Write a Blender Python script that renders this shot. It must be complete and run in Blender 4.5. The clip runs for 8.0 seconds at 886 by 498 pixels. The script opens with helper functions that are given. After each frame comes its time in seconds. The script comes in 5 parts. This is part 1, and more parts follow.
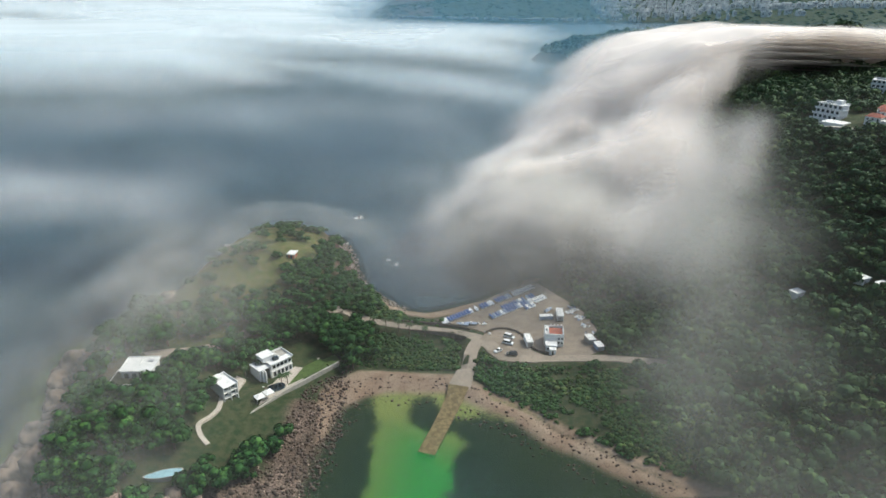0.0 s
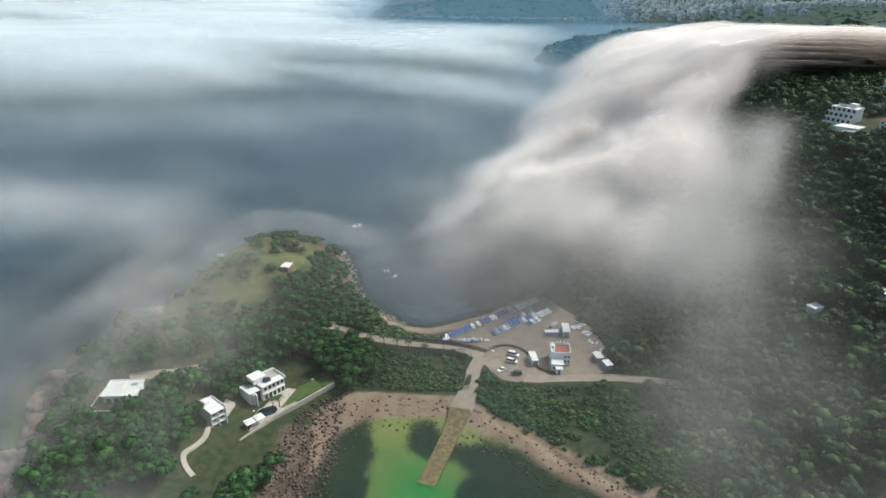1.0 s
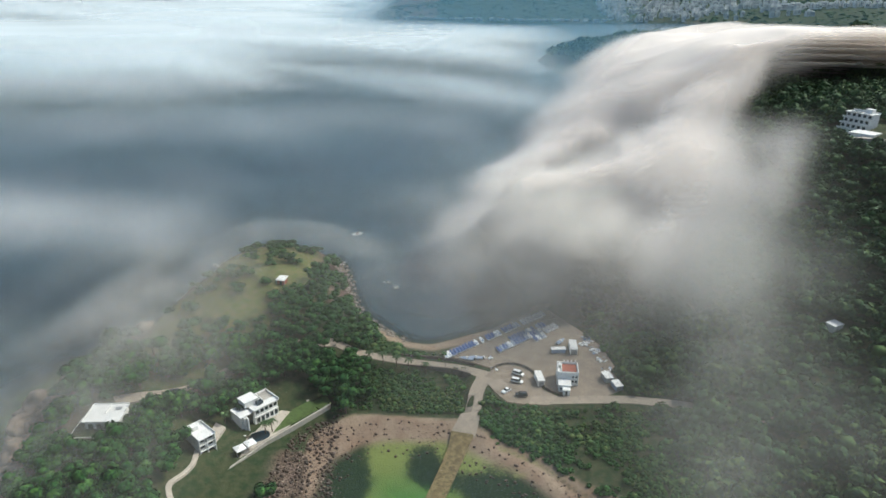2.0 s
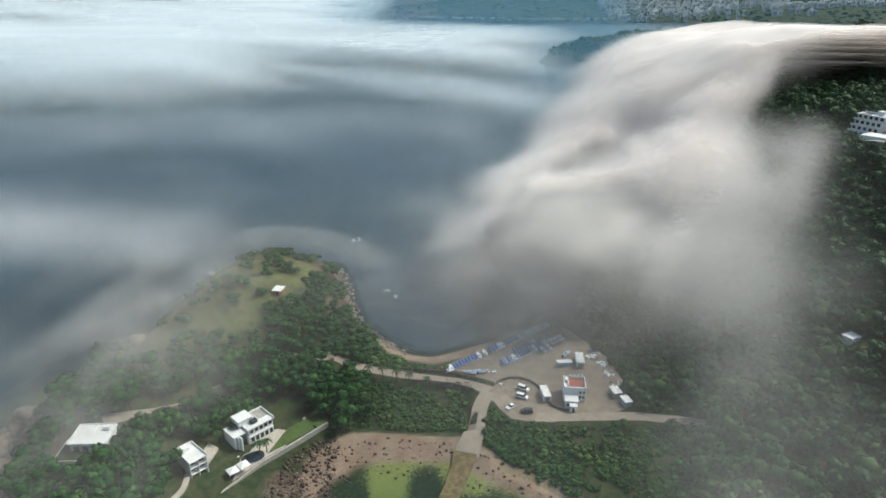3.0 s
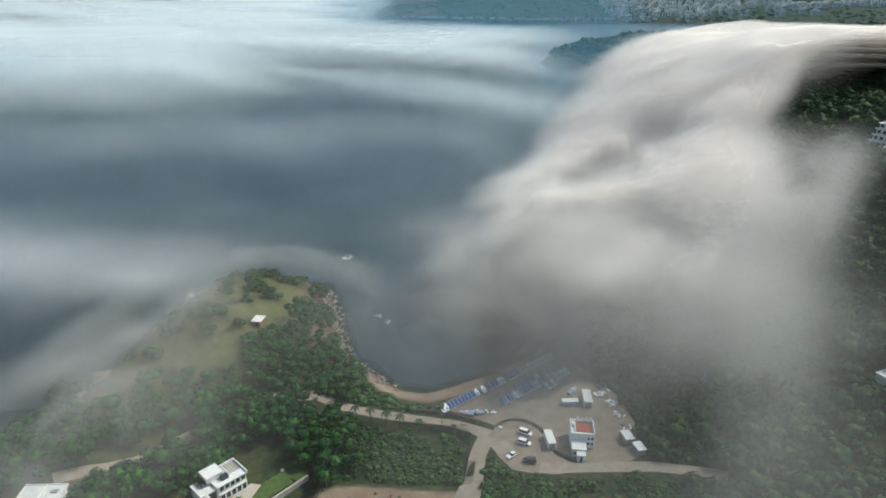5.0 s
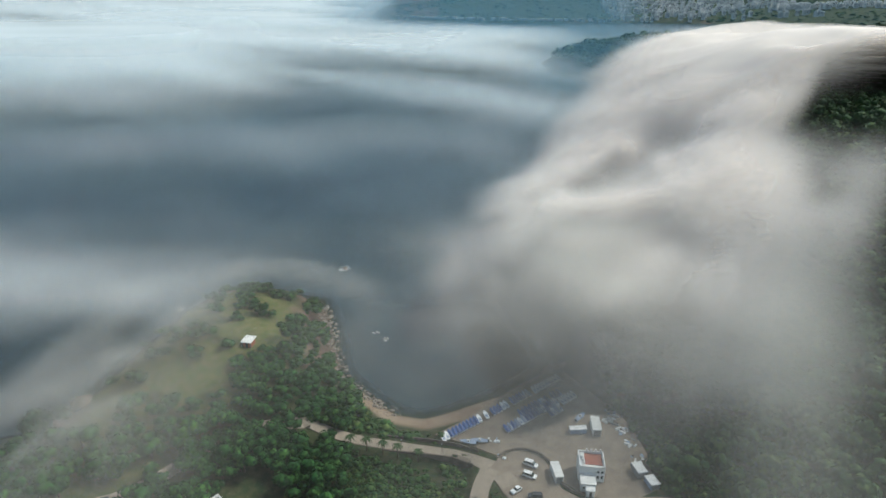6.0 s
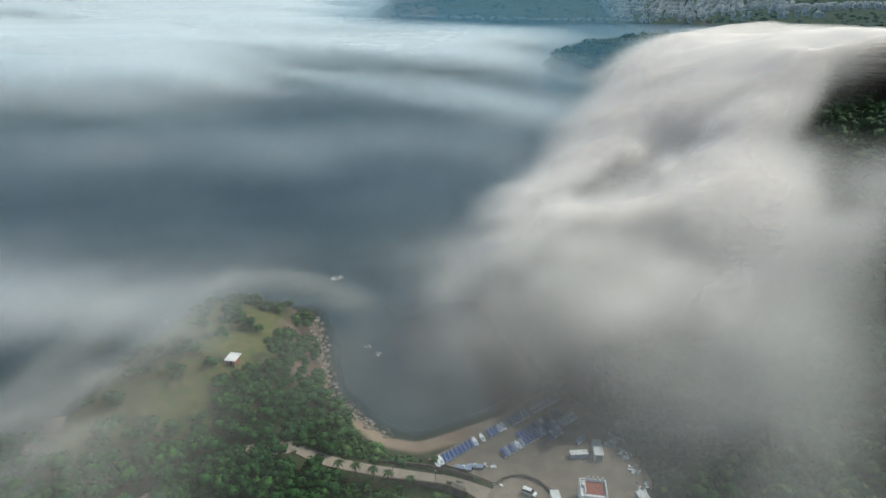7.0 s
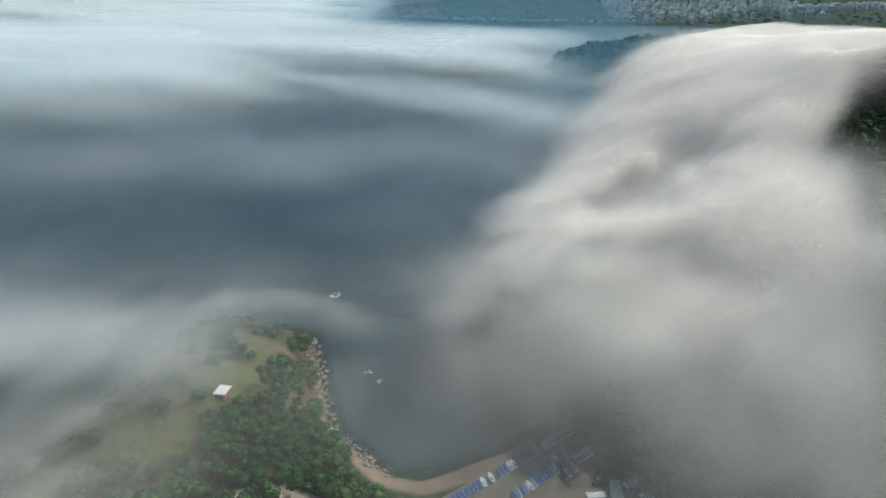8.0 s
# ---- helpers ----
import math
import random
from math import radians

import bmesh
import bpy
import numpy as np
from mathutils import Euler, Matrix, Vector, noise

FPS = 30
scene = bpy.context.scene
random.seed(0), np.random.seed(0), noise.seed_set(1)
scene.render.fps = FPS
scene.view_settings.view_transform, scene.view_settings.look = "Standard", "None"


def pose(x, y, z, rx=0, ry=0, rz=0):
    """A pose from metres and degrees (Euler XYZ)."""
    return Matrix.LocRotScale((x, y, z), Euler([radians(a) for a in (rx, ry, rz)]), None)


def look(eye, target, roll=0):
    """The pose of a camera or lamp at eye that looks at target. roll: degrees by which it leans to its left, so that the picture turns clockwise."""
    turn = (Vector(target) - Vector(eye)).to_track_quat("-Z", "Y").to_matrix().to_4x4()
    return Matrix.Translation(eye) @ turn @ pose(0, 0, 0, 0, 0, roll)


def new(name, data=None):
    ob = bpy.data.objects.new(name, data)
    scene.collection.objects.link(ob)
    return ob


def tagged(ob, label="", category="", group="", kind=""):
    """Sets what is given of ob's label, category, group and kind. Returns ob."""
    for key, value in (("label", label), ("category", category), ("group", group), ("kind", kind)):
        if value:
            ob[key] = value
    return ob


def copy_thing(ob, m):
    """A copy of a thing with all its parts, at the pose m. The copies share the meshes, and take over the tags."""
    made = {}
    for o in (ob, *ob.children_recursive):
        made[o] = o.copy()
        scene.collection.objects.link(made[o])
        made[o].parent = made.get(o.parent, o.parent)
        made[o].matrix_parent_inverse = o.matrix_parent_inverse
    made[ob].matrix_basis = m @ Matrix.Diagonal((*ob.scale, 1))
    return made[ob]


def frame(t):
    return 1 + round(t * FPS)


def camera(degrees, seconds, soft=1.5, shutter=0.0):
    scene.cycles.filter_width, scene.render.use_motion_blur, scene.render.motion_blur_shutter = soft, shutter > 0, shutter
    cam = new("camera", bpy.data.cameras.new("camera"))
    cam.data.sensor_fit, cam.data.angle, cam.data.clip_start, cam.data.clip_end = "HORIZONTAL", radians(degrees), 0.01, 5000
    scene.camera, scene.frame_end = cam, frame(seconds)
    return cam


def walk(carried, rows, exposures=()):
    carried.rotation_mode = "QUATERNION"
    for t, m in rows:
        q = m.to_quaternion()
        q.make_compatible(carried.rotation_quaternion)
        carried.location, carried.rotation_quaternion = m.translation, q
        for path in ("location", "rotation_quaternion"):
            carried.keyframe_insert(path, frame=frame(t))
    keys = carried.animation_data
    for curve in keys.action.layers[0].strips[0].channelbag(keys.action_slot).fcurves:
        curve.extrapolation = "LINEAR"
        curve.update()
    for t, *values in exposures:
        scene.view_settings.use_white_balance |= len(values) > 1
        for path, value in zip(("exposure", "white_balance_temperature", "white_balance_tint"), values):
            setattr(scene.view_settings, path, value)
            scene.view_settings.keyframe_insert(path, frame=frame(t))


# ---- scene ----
cam = camera(67.3, 8.0, 1.6)
PATH = [
    (0, (-0.864, 25.157, 152.029), (-0.857, 27.006, 151.269), 0.8),
    (0.5, (-0.842, 32.872, 152.178), (-0.837, 34.722, 151.418), 0.7),
    (1, (-0.607, 40.057, 152.276), (-0.604, 41.906, 151.515), 0.7),
    (1.5, (-0.145, 47.241, 152.458), (-0.148, 49.091, 151.698), 0.8),
    (3, (-0.731, 64.471, 152.736), (-0.739, 66.32, 151.975), 0.6),
    (3.5, (-0.033, 69.087, 152.695), (-0.04, 70.935, 151.932), 0.6),
    (4, (0.79, 74.964, 152.799), (0.783, 76.812, 152.035), 0.6),
    (4.5, (1.209, 82.492, 153.123), (1.202, 84.341, 152.36), 0.6),
    (6, (0.797, 106.463, 154.548), (0.788, 108.312, 153.783), 0.8),
    (6.5, (1.529, 112.582, 154.558), (1.528, 114.429, 153.79), 1.0),
    (7, (1.721, 119.672, 154.866), (1.719, 121.519, 154.099), 1.1),
    (7.5, (1.035, 128.455, 155.227), (1.029, 130.302, 154.46), 1.0),
    (8, (-0.09, 138.499, 155.552), (-0.094, 140.347, 154.787), 1.0),
]
walk(cam, [(t, look(eye, target, roll)) for t, eye, target, roll in PATH], [(0, 0.16, 6250, 1.8), (8, -0.18, 6150, -1.6)])

# ---------------------------------------------------------------- world, sun
SUN_EL, SUN_AZ = 47.0, 62.0  # degrees; azimuth clockwise from +y
world = bpy.data.worlds.new("world")
scene.world = world
world.use_nodes = True
wn = world.node_tree.nodes
sky = wn.new("ShaderNodeTexSky")
sky.sky_type, sky.sun_disc = "NISHITA", False
sky.sun_elevation, sky.sun_rotation = radians(SUN_EL), radians(SUN_AZ)
sky.air_density, sky.dust_density, sky.ozone_density = 1.0, 3.0, 1.0
world.node_tree.links.new(sky.outputs[0], wn["Background"].inputs[0])
wn["Background"].inputs[1].default_value = 0.14
sun = new("sun", bpy.data.lights.new("sun", "SUN"))
sun.data.energy, sun.data.angle, sun.data.color = 3.7, radians(10), (1.0, 0.94, 0.86)
sd_ = Vector((math.sin(radians(SUN_AZ)) * math.cos(radians(SUN_EL)), math.cos(radians(SUN_AZ)) * math.cos(radians(SUN_EL)), math.sin(radians(SUN_EL))))
sun.matrix_world = look(sd_ * 800, (0, 0, 0))
scene.cycles.transparent_max_bounces = 48



# ---------------------------------------------------------------- materials
class Mat:
    """A node material under construction."""

    def __init__(self, name, rough=0.8, metal=0.0, spec=0.3):
        self.m = bpy.data.materials.new(name)
        self.m.use_nodes = True
        self.t = self.m.node_tree
        self.b = self.t.nodes["Principled BSDF"]
        self.b.inputs["Roughness"].default_value = rough
        self.b.inputs["Metallic"].default_value = metal
        self.b.inputs["Specular IOR Level"].default_value = spec
        self.pos = self.t.nodes.new("ShaderNodeTexCoord").outputs["Object"]

    def link(self, a, b):
        self.t.links.new(a, b)

    def noise(self, scale, detail=4, rough=0.6, stretch=None, distort=0.0, vec=None):
        n = self.t.nodes.new("ShaderNodeTexNoise")
        n.inputs["Scale"].default_value, n.inputs["Detail"].default_value = scale, detail
        n.inputs["Roughness"].default_value, n.inputs["Distortion"].default_value = rough, distort
        v = vec or self.pos
        if stretch:
            mp = self.t.nodes.new("ShaderNodeMapping")
            mp.inputs["Scale"].default_value = stretch
            self.link(v, mp.inputs[0])
            v = mp.outputs[0]
        self.link(v, n.inputs["Vector"])
        return n.outputs["Fac"]

    def ramp(self, fac, lo, hi, a=0.0, b=1.0, smooth=True):
        n = self.t.nodes.new("ShaderNodeMapRange")
        n.interpolation_type = "SMOOTHSTEP" if smooth else "LINEAR"
        for i, v in zip(("From Min", "From Max", "To Min", "To Max"), (lo, hi, a, b)):
            n.inputs[i].default_value = v
        self.link(fac, n.inputs["Value"])
        return n.outputs["Result"]

    def math(self, op, a, b):
        n = self.t.nodes.new("ShaderNodeMath")
        n.operation = op
        for s, v in zip(n.inputs, (a, b)):
            if isinstance(v, (int, float)):
                s.default_value = v
            else:
                self.link(v, s)
        return n.outputs[0]

    def mix(self, fac, a, b):
        n = self.t.nodes.new("ShaderNodeMix")
        n.data_type = "RGBA"
        for s, v in ((n.inputs["Factor"], fac), (n.inputs["A"], a), (n.inputs["B"], b)):
            if isinstance(v, tuple):
                s.default_value = (*v, 1)
            elif isinstance(v, (int, float)):
                s.default_value = v
            else:
                self.link(v, s)
        return n.outputs["Result"]

    def attr(self, name):
        n = self.t.nodes.new("ShaderNodeAttribute")
        n.attribute_name = name
        return n

    def colour(self, c):
        if isinstance(c, tuple):
            self.b.inputs["Base Color"].default_value = (*c, 1)
        else:
            self.link(c, self.b.inputs["Base Color"])
        return self

    def bump(self, fac, strength=0.5, dist=0.1):
        n = self.t.nodes.new("ShaderNodeBump")
        n.inputs["Strength"].default_value, n.inputs["Distance"].default_value = strength, dist
        self.link(fac, n.inputs["Height"])
        self.link(n.outputs[0], self.b.inputs["Normal"])
        return self

    def island(self):
        return self.t.nodes.new("ShaderNodeNewGeometry").outputs["Random Per Island"]

    def rand(self):
        return self.t.nodes.new("ShaderNodeObjectInfo").outputs["Random"]


def plain(name, c, rough=0.7, var=0.25, scale=0.6, metal=0.0, bump=0.0, spec=0.3):
    """Paint, plaster, stone and the like: one colour with blotches and grime streaks at two scales."""
    m = Mat(name, rough, metal, spec)
    n1, n2 = m.noise(scale, 5), m.noise(scale * 7, 3)
    dark = tuple(v * (1 - var) for v in c)
    k = m.math("MULTIPLY", m.ramp(n1, 0.3, 0.7), m.ramp(n2, 0.2, 0.65))
    m.colour(m.mix(k, dark, c))
    if bump:
        m.bump(n2, bump, 0.05)
    return m.m


def leaf_material(name, dark, mid, light):
    m = Mat(name, 0.75, 0, 0.2)
    r = m.island()
    big = m.noise(0.035, 3)
    c = m.mix(m.ramp(r, 0.1, 0.95, smooth=False), dark, mid)
    c = m.mix(m.ramp(m.math("ADD", m.math("MULTIPLY", r, 0.5), big), 0.80, 1.1), c, light)
    m.colour(c)
    return m.m


M = {}
M["forest"] = leaf_material("forest_leaves", (0.018, 0.05, 0.016), (0.03, 0.08, 0.02), (0.075, 0.125, 0.03))
M["leaf"] = leaf_material("tree_leaves", (0.009, 0.038, 0.009), (0.024, 0.10, 0.018), (0.065, 0.15, 0.026))
M["bush"] = leaf_material("bush_leaves", (0.014, 0.050, 0.010), (0.036, 0.125, 0.018), (0.10, 0.14, 0.035))
M["palm"] = leaf_material("palm_leaves", (0.03, 0.06, 0.02), (0.06, 0.11, 0.03), (0.13, 0.15, 0.05))
M["bark"] = plain("bark", (0.16, 0.12, 0.09), 0.9, 0.5, 1.5, bump=0.6)
M["white"] = plain("white_render", (0.8, 0.79, 0.76), 0.7, 0.12, 0.25)
M["roofwhite"] = plain("white_roof_membrane", (0.78, 0.77, 0.74), 0.8, 0.2, 0.4)
M["glass"] = plain("dark_glass", (0.03, 0.045, 0.05), 0.08, 0.3, 0.4, spec=0.6)
M["metal"] = plain("grey_metal", (0.4, 0.41, 0.42), 0.45, 0.2, 1.0, metal=0.6)
M["concrete"] = plain("concrete", (0.42, 0.39, 0.34), 0.85, 0.3, 0.5, bump=0.3)
M["oldwall"] = plain("stained_retaining_wall", (0.16, 0.13, 0.105), 0.9, 0.5, 0.5, bump=0.4)
M["paving"] = plain("pale_paving", (0.5, 0.44, 0.37), 0.8, 0.2, 0.6)
M["road"] = plain("dusty_concrete_road", (0.31, 0.26, 0.205), 0.9, 0.25, 0.35, bump=0.2)
M["yard"] = plain("sandy_gravel", (0.27, 0.22, 0.17), 0.95, 0.3, 0.25, bump=0.4)
M["terracotta"] = plain("terracotta_roof", (0.36, 0.11, 0.07), 0.8, 0.35, 0.8)
M["pool"] = plain("pool_water_pale_blue", (0.32, 0.50, 0.56), 0.05, 0.15, 0.3, spec=0.6)
M["darkpool"] = plain("pool_water_dark", (0.015, 0.035, 0.05), 0.05, 0.2, 0.3, spec=0.6)
M["rock"] = plain("shore_rock", (0.34, 0.255, 0.20), 0.9, 0.55, 0.35, bump=0.8)
M["boulder"] = plain("boulder", (0.36, 0.31, 0.26), 0.9, 0.45, 0.6, bump=0.6)
M["darkrock"] = plain("wet_brown_rock", (0.11, 0.075, 0.055), 0.7, 0.55, 0.5, bump=0.6)
M["hull"] = plain("white_gelcoat", (0.82, 0.82, 0.80), 0.35, 0.1, 1.0)
M["tarpblue"] = plain("blue_boat_cover", (0.07, 0.13, 0.33), 0.7, 0.35, 0.8)
M["tarpgrey"] = plain("grey_blue_boat_cover", (0.33, 0.40, 0.52), 0.7, 0.3, 0.8)
M["alu"] = plain("aluminium", (0.6, 0.6, 0.6), 0.35, 0.1, 1.0, metal=0.9)
M["carwhite"] = plain("white_car_paint", (0.8, 0.8, 0.79), 0.25, 0.06, 1.0, spec=0.5)
M["cardark"] = plain("dark_grey_car_paint", (0.05, 0.053, 0.06), 0.25, 0.1, 1.0, spec=0.5)
M["tyre"] = plain("tyre_rubber", (0.02, 0.02, 0.02), 0.8, 0.2, 2.0)
M["canvas"] = plain("white_canvas", (0.82, 0.81, 0.78), 0.9, 0.08, 0.5)
M["grass"] = plain("mown_grass", (0.09, 0.14, 0.035), 0.95, 0.45, 0.7)
M["town"] = plain("town_walls", (0.82, 0.81, 0.78), 0.8, 0.2, 0.02)


# ---------------------------------------------------------------- the lie of the land
def seg_dist(px, py, poly):
    """Signed distance to a closed outline, positive inside."""
    d = np.full(px.shape, 1e9)
    inside = np.zeros(px.shape, bool)
    n = len(poly)
    for i in range(n):
        (ax, ay), (bx, by) = poly[i], poly[(i + 1) % n]
        ex, ey = bx - ax, by - ay
        u = np.clip(((px - ax) * ex + (py - ay) * ey) / (ex * ex + ey * ey), 0, 1)
        d = np.minimum(d, np.hypot(px - ax - u * ex, py - ay - u * ey))
        if ay != by:
            inside ^= ((ay > py) != (by > py)) & (px < ex * (py - ay) / ey + ax)
    return np.where(inside, d, -d)


def sst(v, a, b):
    u = np.clip((v - a) / (b - a), 0, 1)
    return u * u * (3 - 2 * u)


def hash2(ix, iy, s):
    v = np.sin(ix * 127.1 + iy * 311.7 + s * 74.7) * 43758.5453
    return v - np.floor(v)


def vnoise(x, y, s=0):
    ix, iy = np.floor(x), np.floor(y)
    fx, fy = x - ix, y - iy
    fx, fy = fx * fx * (3 - 2 * fx), fy * fy * (3 - 2 * fy)
    a, b = hash2(ix, iy, s), hash2(ix + 1, iy, s)
    c, d = hash2(ix, iy + 1, s), hash2(ix + 1, iy + 1, s)
    return (a + (b - a) * fx) * (1 - fy) + (c + (d - c) * fx) * fy


def fbm(x, y, s=0, octaves=4, gain=0.5):
    v, amp, tot = 0, 1.0, 0
    for i in range(octaves):
        c, q = math.cos(0.6 * i), math.sin(0.6 * i)
        v = v + amp * vnoise((x * c - y * q) * 2 ** i, (x * q + y * c) * 2 ** i, s + i * 13)
        tot += amp
        amp *= gain
    return v / tot


def gauss(x, y, cx, cy, sx, sy, turn=0):
    c, s = math.cos(radians(turn)), math.sin(radians(turn))
    u, v = (x - cx) * c + (y - cy) * s, -(x - cx) * s + (y - cy) * c
    return np.exp(-0.5 * ((u / sx) ** 2 + (v / sy) ** 2))


WEST = [(-119, 400), (-130, 344), (-143, 285), (-155, 266), (-149, 245), (-141, 227), (-141, 211), (-136, 185), (-128, 168), (-105, 160), (-78, 166), (-58, 176)]
LAGOON = [(-46, 188), (-43, 210), (-39, 236), (-29, 245), (-18, 247), (2, 245), (15, 235), (25, 229), (38, 216), (52, 206), (63, 198), (88, 176), (120, 150), (160, 110), (220, 40)]
EAST = [(2000, 40), (2000, 1750), (900, 1700), (600, 1600), (260, 1480), (172, 1404), (203, 1318), (251, 1185), (235, 1000), (190, 850), (130, 680), (70, 560), (38, 480), (30, 420), (38, 385), (47, 355)]
BAY = [(41, 344), (25, 329), (5, 316), (-6, 311), (-17, 314), (-26, 323), (-41, 342), (-47, 365), (-55, 392), (-62, 408), (-80, 412)]
COAST = WEST + LAGOON + EAST + BAY
FAR = [(-240, 2560), (210, 2540), (560, 2560), (640, 2640), (820, 2640), (1000, 2600), (1360, 2380), (1860, 2220), (4200, 2150), (4200, 5600), (-320, 5600), (-300, 3000)]


def height(x, y):
    x, y = np.asarray(x, float), np.asarray(y, float)
    x1, y1 = x + 7 * (fbm(x / 26, y / 26, 5) - 0.5), y + 7 * (fbm(x / 26, y / 26, 9) - 0.5)
    s = seg_dist(x1, y1, COAST)
    f = seg_dist(x + 70 * (fbm(x / 220, y / 220, 2) - 0.5), y + 70 * (fbm(x / 220, y / 220, 7) - 0.5), FAR)
    low = np.where(s > 0, 3.0 * (1 - np.exp(-np.maximum(s, 0) / 11)), np.maximum(s * np.where(y > 300, 0.22, 0.06), -6))
    on = sst(s, 0, 16)
    hill = 20.5 * gauss(x, y, -90, 345, 30, 44) + 12 * gauss(x, y, -121, 252, 24, 42) + 7 * gauss(x, y, -106, 205, 22, 26) + 5 * gauss(x, y, -62, 312, 20, 22)
    hill = hill * on * (1 + 0.25 * (fbm(x / 22, y / 22, 3) - 0.5))
    # the mainland slope
    rise = 66 * sst(x + 0.10 * (y - 300) * (y > 300), 72, 330) + 40 * sst(x, 300, 800) * sst(y, 250, 900)
    rise = rise * (0.55 + 0.45 * sst(y, 120, 420)) * (1 - 0.35 * sst(y, 640, 800) * (1 - sst(y, 900, 1300)))
    rise = rise * (1 + 0.35 * (fbm(x / 90, y / 90, 4) - 0.5)) * sst(s, 0, 60)
    head = (42 * (1 - np.exp(-np.clip(s, 0, 900) / 60)) + 0.03 * np.clip(s, 0, 700)) * sst(y, 1050, 1300) * (0.75 + 0.5 * fbm(x / 130, y / 130, 21))
    dip = 2.0 * sst(x, -36, -31) * (1 - sst(x, 8, 11)) * sst(y, 256, 262) * (1 - sst(y, 287, 289.5))
    dip = dip + 1.6 * sst(x, 14, 20) * (1 - sst(x, 75, 95)) * (1 - sst(y, 258, 265)) * sst(s, 2, 8)
    land = low - dip + np.maximum(hill + rise * (1 - sst(y, 1050, 1300)), head)
    farland = np.where(f > 0, 9 * (1 - np.exp(-np.maximum(f, 0) / 15)) + 0.135 * f * (0.6 + 0.8 * fbm(x / 420, y / 420, 6)), np.maximum(f * 0.05, -8))
    return np.where(y > 2020, farland, land)


def hz(x, y):
    return float(height(np.array([x]), np.array([y]))[0])


def stretch(a, b, step, far_a, far_b, grow=1.09, most=60):
    """Even steps from a to b, growing ones beyond, out to far_a and far_b."""
    mid, d = list(np.arange(a, b + step / 2, step)), step
    hi, lo = [mid[-1]], [mid[0]]
    while hi[-1] < far_b:
        d *= grow
        hi.append(hi[-1] + min(d, most))
    d = step
    while lo[-1] > far_a:
        d *= grow
        lo.append(lo[-1] - min(d, most))
    return np.array(lo[:0:-1] + mid + hi[1:])


def grid_mesh(name, xs, ys, z, keep=None):
    """A sheet over the grid xs by ys at heights z."""
    nx, ny = len(xs), len(ys)
    gx, gy = np.meshgrid(xs, ys)
    co = np.stack([gx, gy, z], -1).reshape(-1, 3)
    i = (np.arange(ny - 1)[:, None] * nx + np.arange(nx - 1)[None, :])
    quads = np.stack([i, i + 1, i + nx + 1, i + nx], -1).reshape(-1, 4)
    if keep is not None:
        quads = quads[keep.reshape(-1)]
    return raw_mesh(name, co, quads)


def raw_mesh(name, co, faces):
    """A mesh from arrays; faces all have the same number of corners."""
    me = bpy.data.meshes.new(name)
    n, k = faces.shape
    me.vertices.add(len(co))
    me.vertices.foreach_set("co", np.ascontiguousarray(co, dtype=np.float32).ravel())
    me.loops.add(n * k)
    me.loops.foreach_set("vertex_index", np.ascontiguousarray(faces, dtype=np.int32).ravel())
    me.polygons.add(n)
    me.polygons.foreach_set("loop_start", np.arange(0, n * k, k, dtype=np.int32))
    me.update(calc_edges=True)
    me.validate()
    return me


def put_attr(me, name, values):
    a = me.attributes.new(name, "FLOAT", "POINT")
    a.data.foreach_set("value", np.ascontiguousarray(values, dtype=np.float32).ravel())


def smooth(me):
    me.polygons.foreach_set("use_smooth", np.ones(len(me.polygons), bool))


# ---------------------------------------------------------------- ground and sea
GX = stretch(-175, 130, 1.5, -900, 3600, 1.05)
GY = stretch(150, 420, 1.5, -100, 5400, 1.05)
gx, gy = np.meshgrid(GX, GY)
GZ = height(gx, gy)
S_NEAR = seg_dist(gx, gy, COAST)

gm = Mat("ground", 0.95, 0, 0.15)
w_sand, w_rock, w_wood = gm.attr("sand").outputs["Fac"], gm.attr("rock").outputs["Fac"], gm.attr("meadow").outputs["Fac"]
n_big, n_mid, n_fine = gm.noise(0.06, 5), gm.noise(0.35, 5), gm.noise(1.6, 5, 0.7)
soil = gm.mix(gm.ramp(n_mid, 0.35, 0.65), (0.02, 0.04, 0.014), (0.055, 0.06, 0.028))
meadow = gm.mix(gm.ramp(n_mid, 0.35, 0.7), (0.075, 0.095, 0.026), (0.13, 0.115, 0.05))
sand = gm.mix(gm.ramp(n_big, 0.35, 0.65), (0.21, 0.145, 0.10), (0.27, 0.205, 0.15))
sand = gm.mix(gm.ramp(n_fine, 0.56, 0.66), sand, (0.12, 0.09, 0.07))
rock = gm.mix(gm.ramp(n_fine, 0.35, 0.65), (0.045, 0.032, 0.024), gm.mix(gm.ramp(n_big, 0.4, 0.6), (0.12, 0.085, 0.06), (0.24, 0.175, 0.135)))
algae = gm.mix(gm.ramp(n_fine, 0.4, 0.65), (0.006, 0.018, 0.009), (0.03, 0.05, 0.016))
bed = gm.mix(gm.ramp(gm.math("ADD", gm.attr("weed").outputs["Fac"], gm.math("MULTIPLY", gm.math("SUBTRACT", n_fine, 0.5), 0.9)), 0.40, 0.60), (0.17, 0.20, 0.06), algae)
c = gm.mix(w_wood, soil, meadow)
c = gm.mix(w_rock, c, rock)
c = gm.mix(w_sand, c, sand)
c = gm.mix(gm.attr("bed").outputs["Fac"], c, bed)
gm.colour(c).bump(n_fine, 0.6, 0.4)

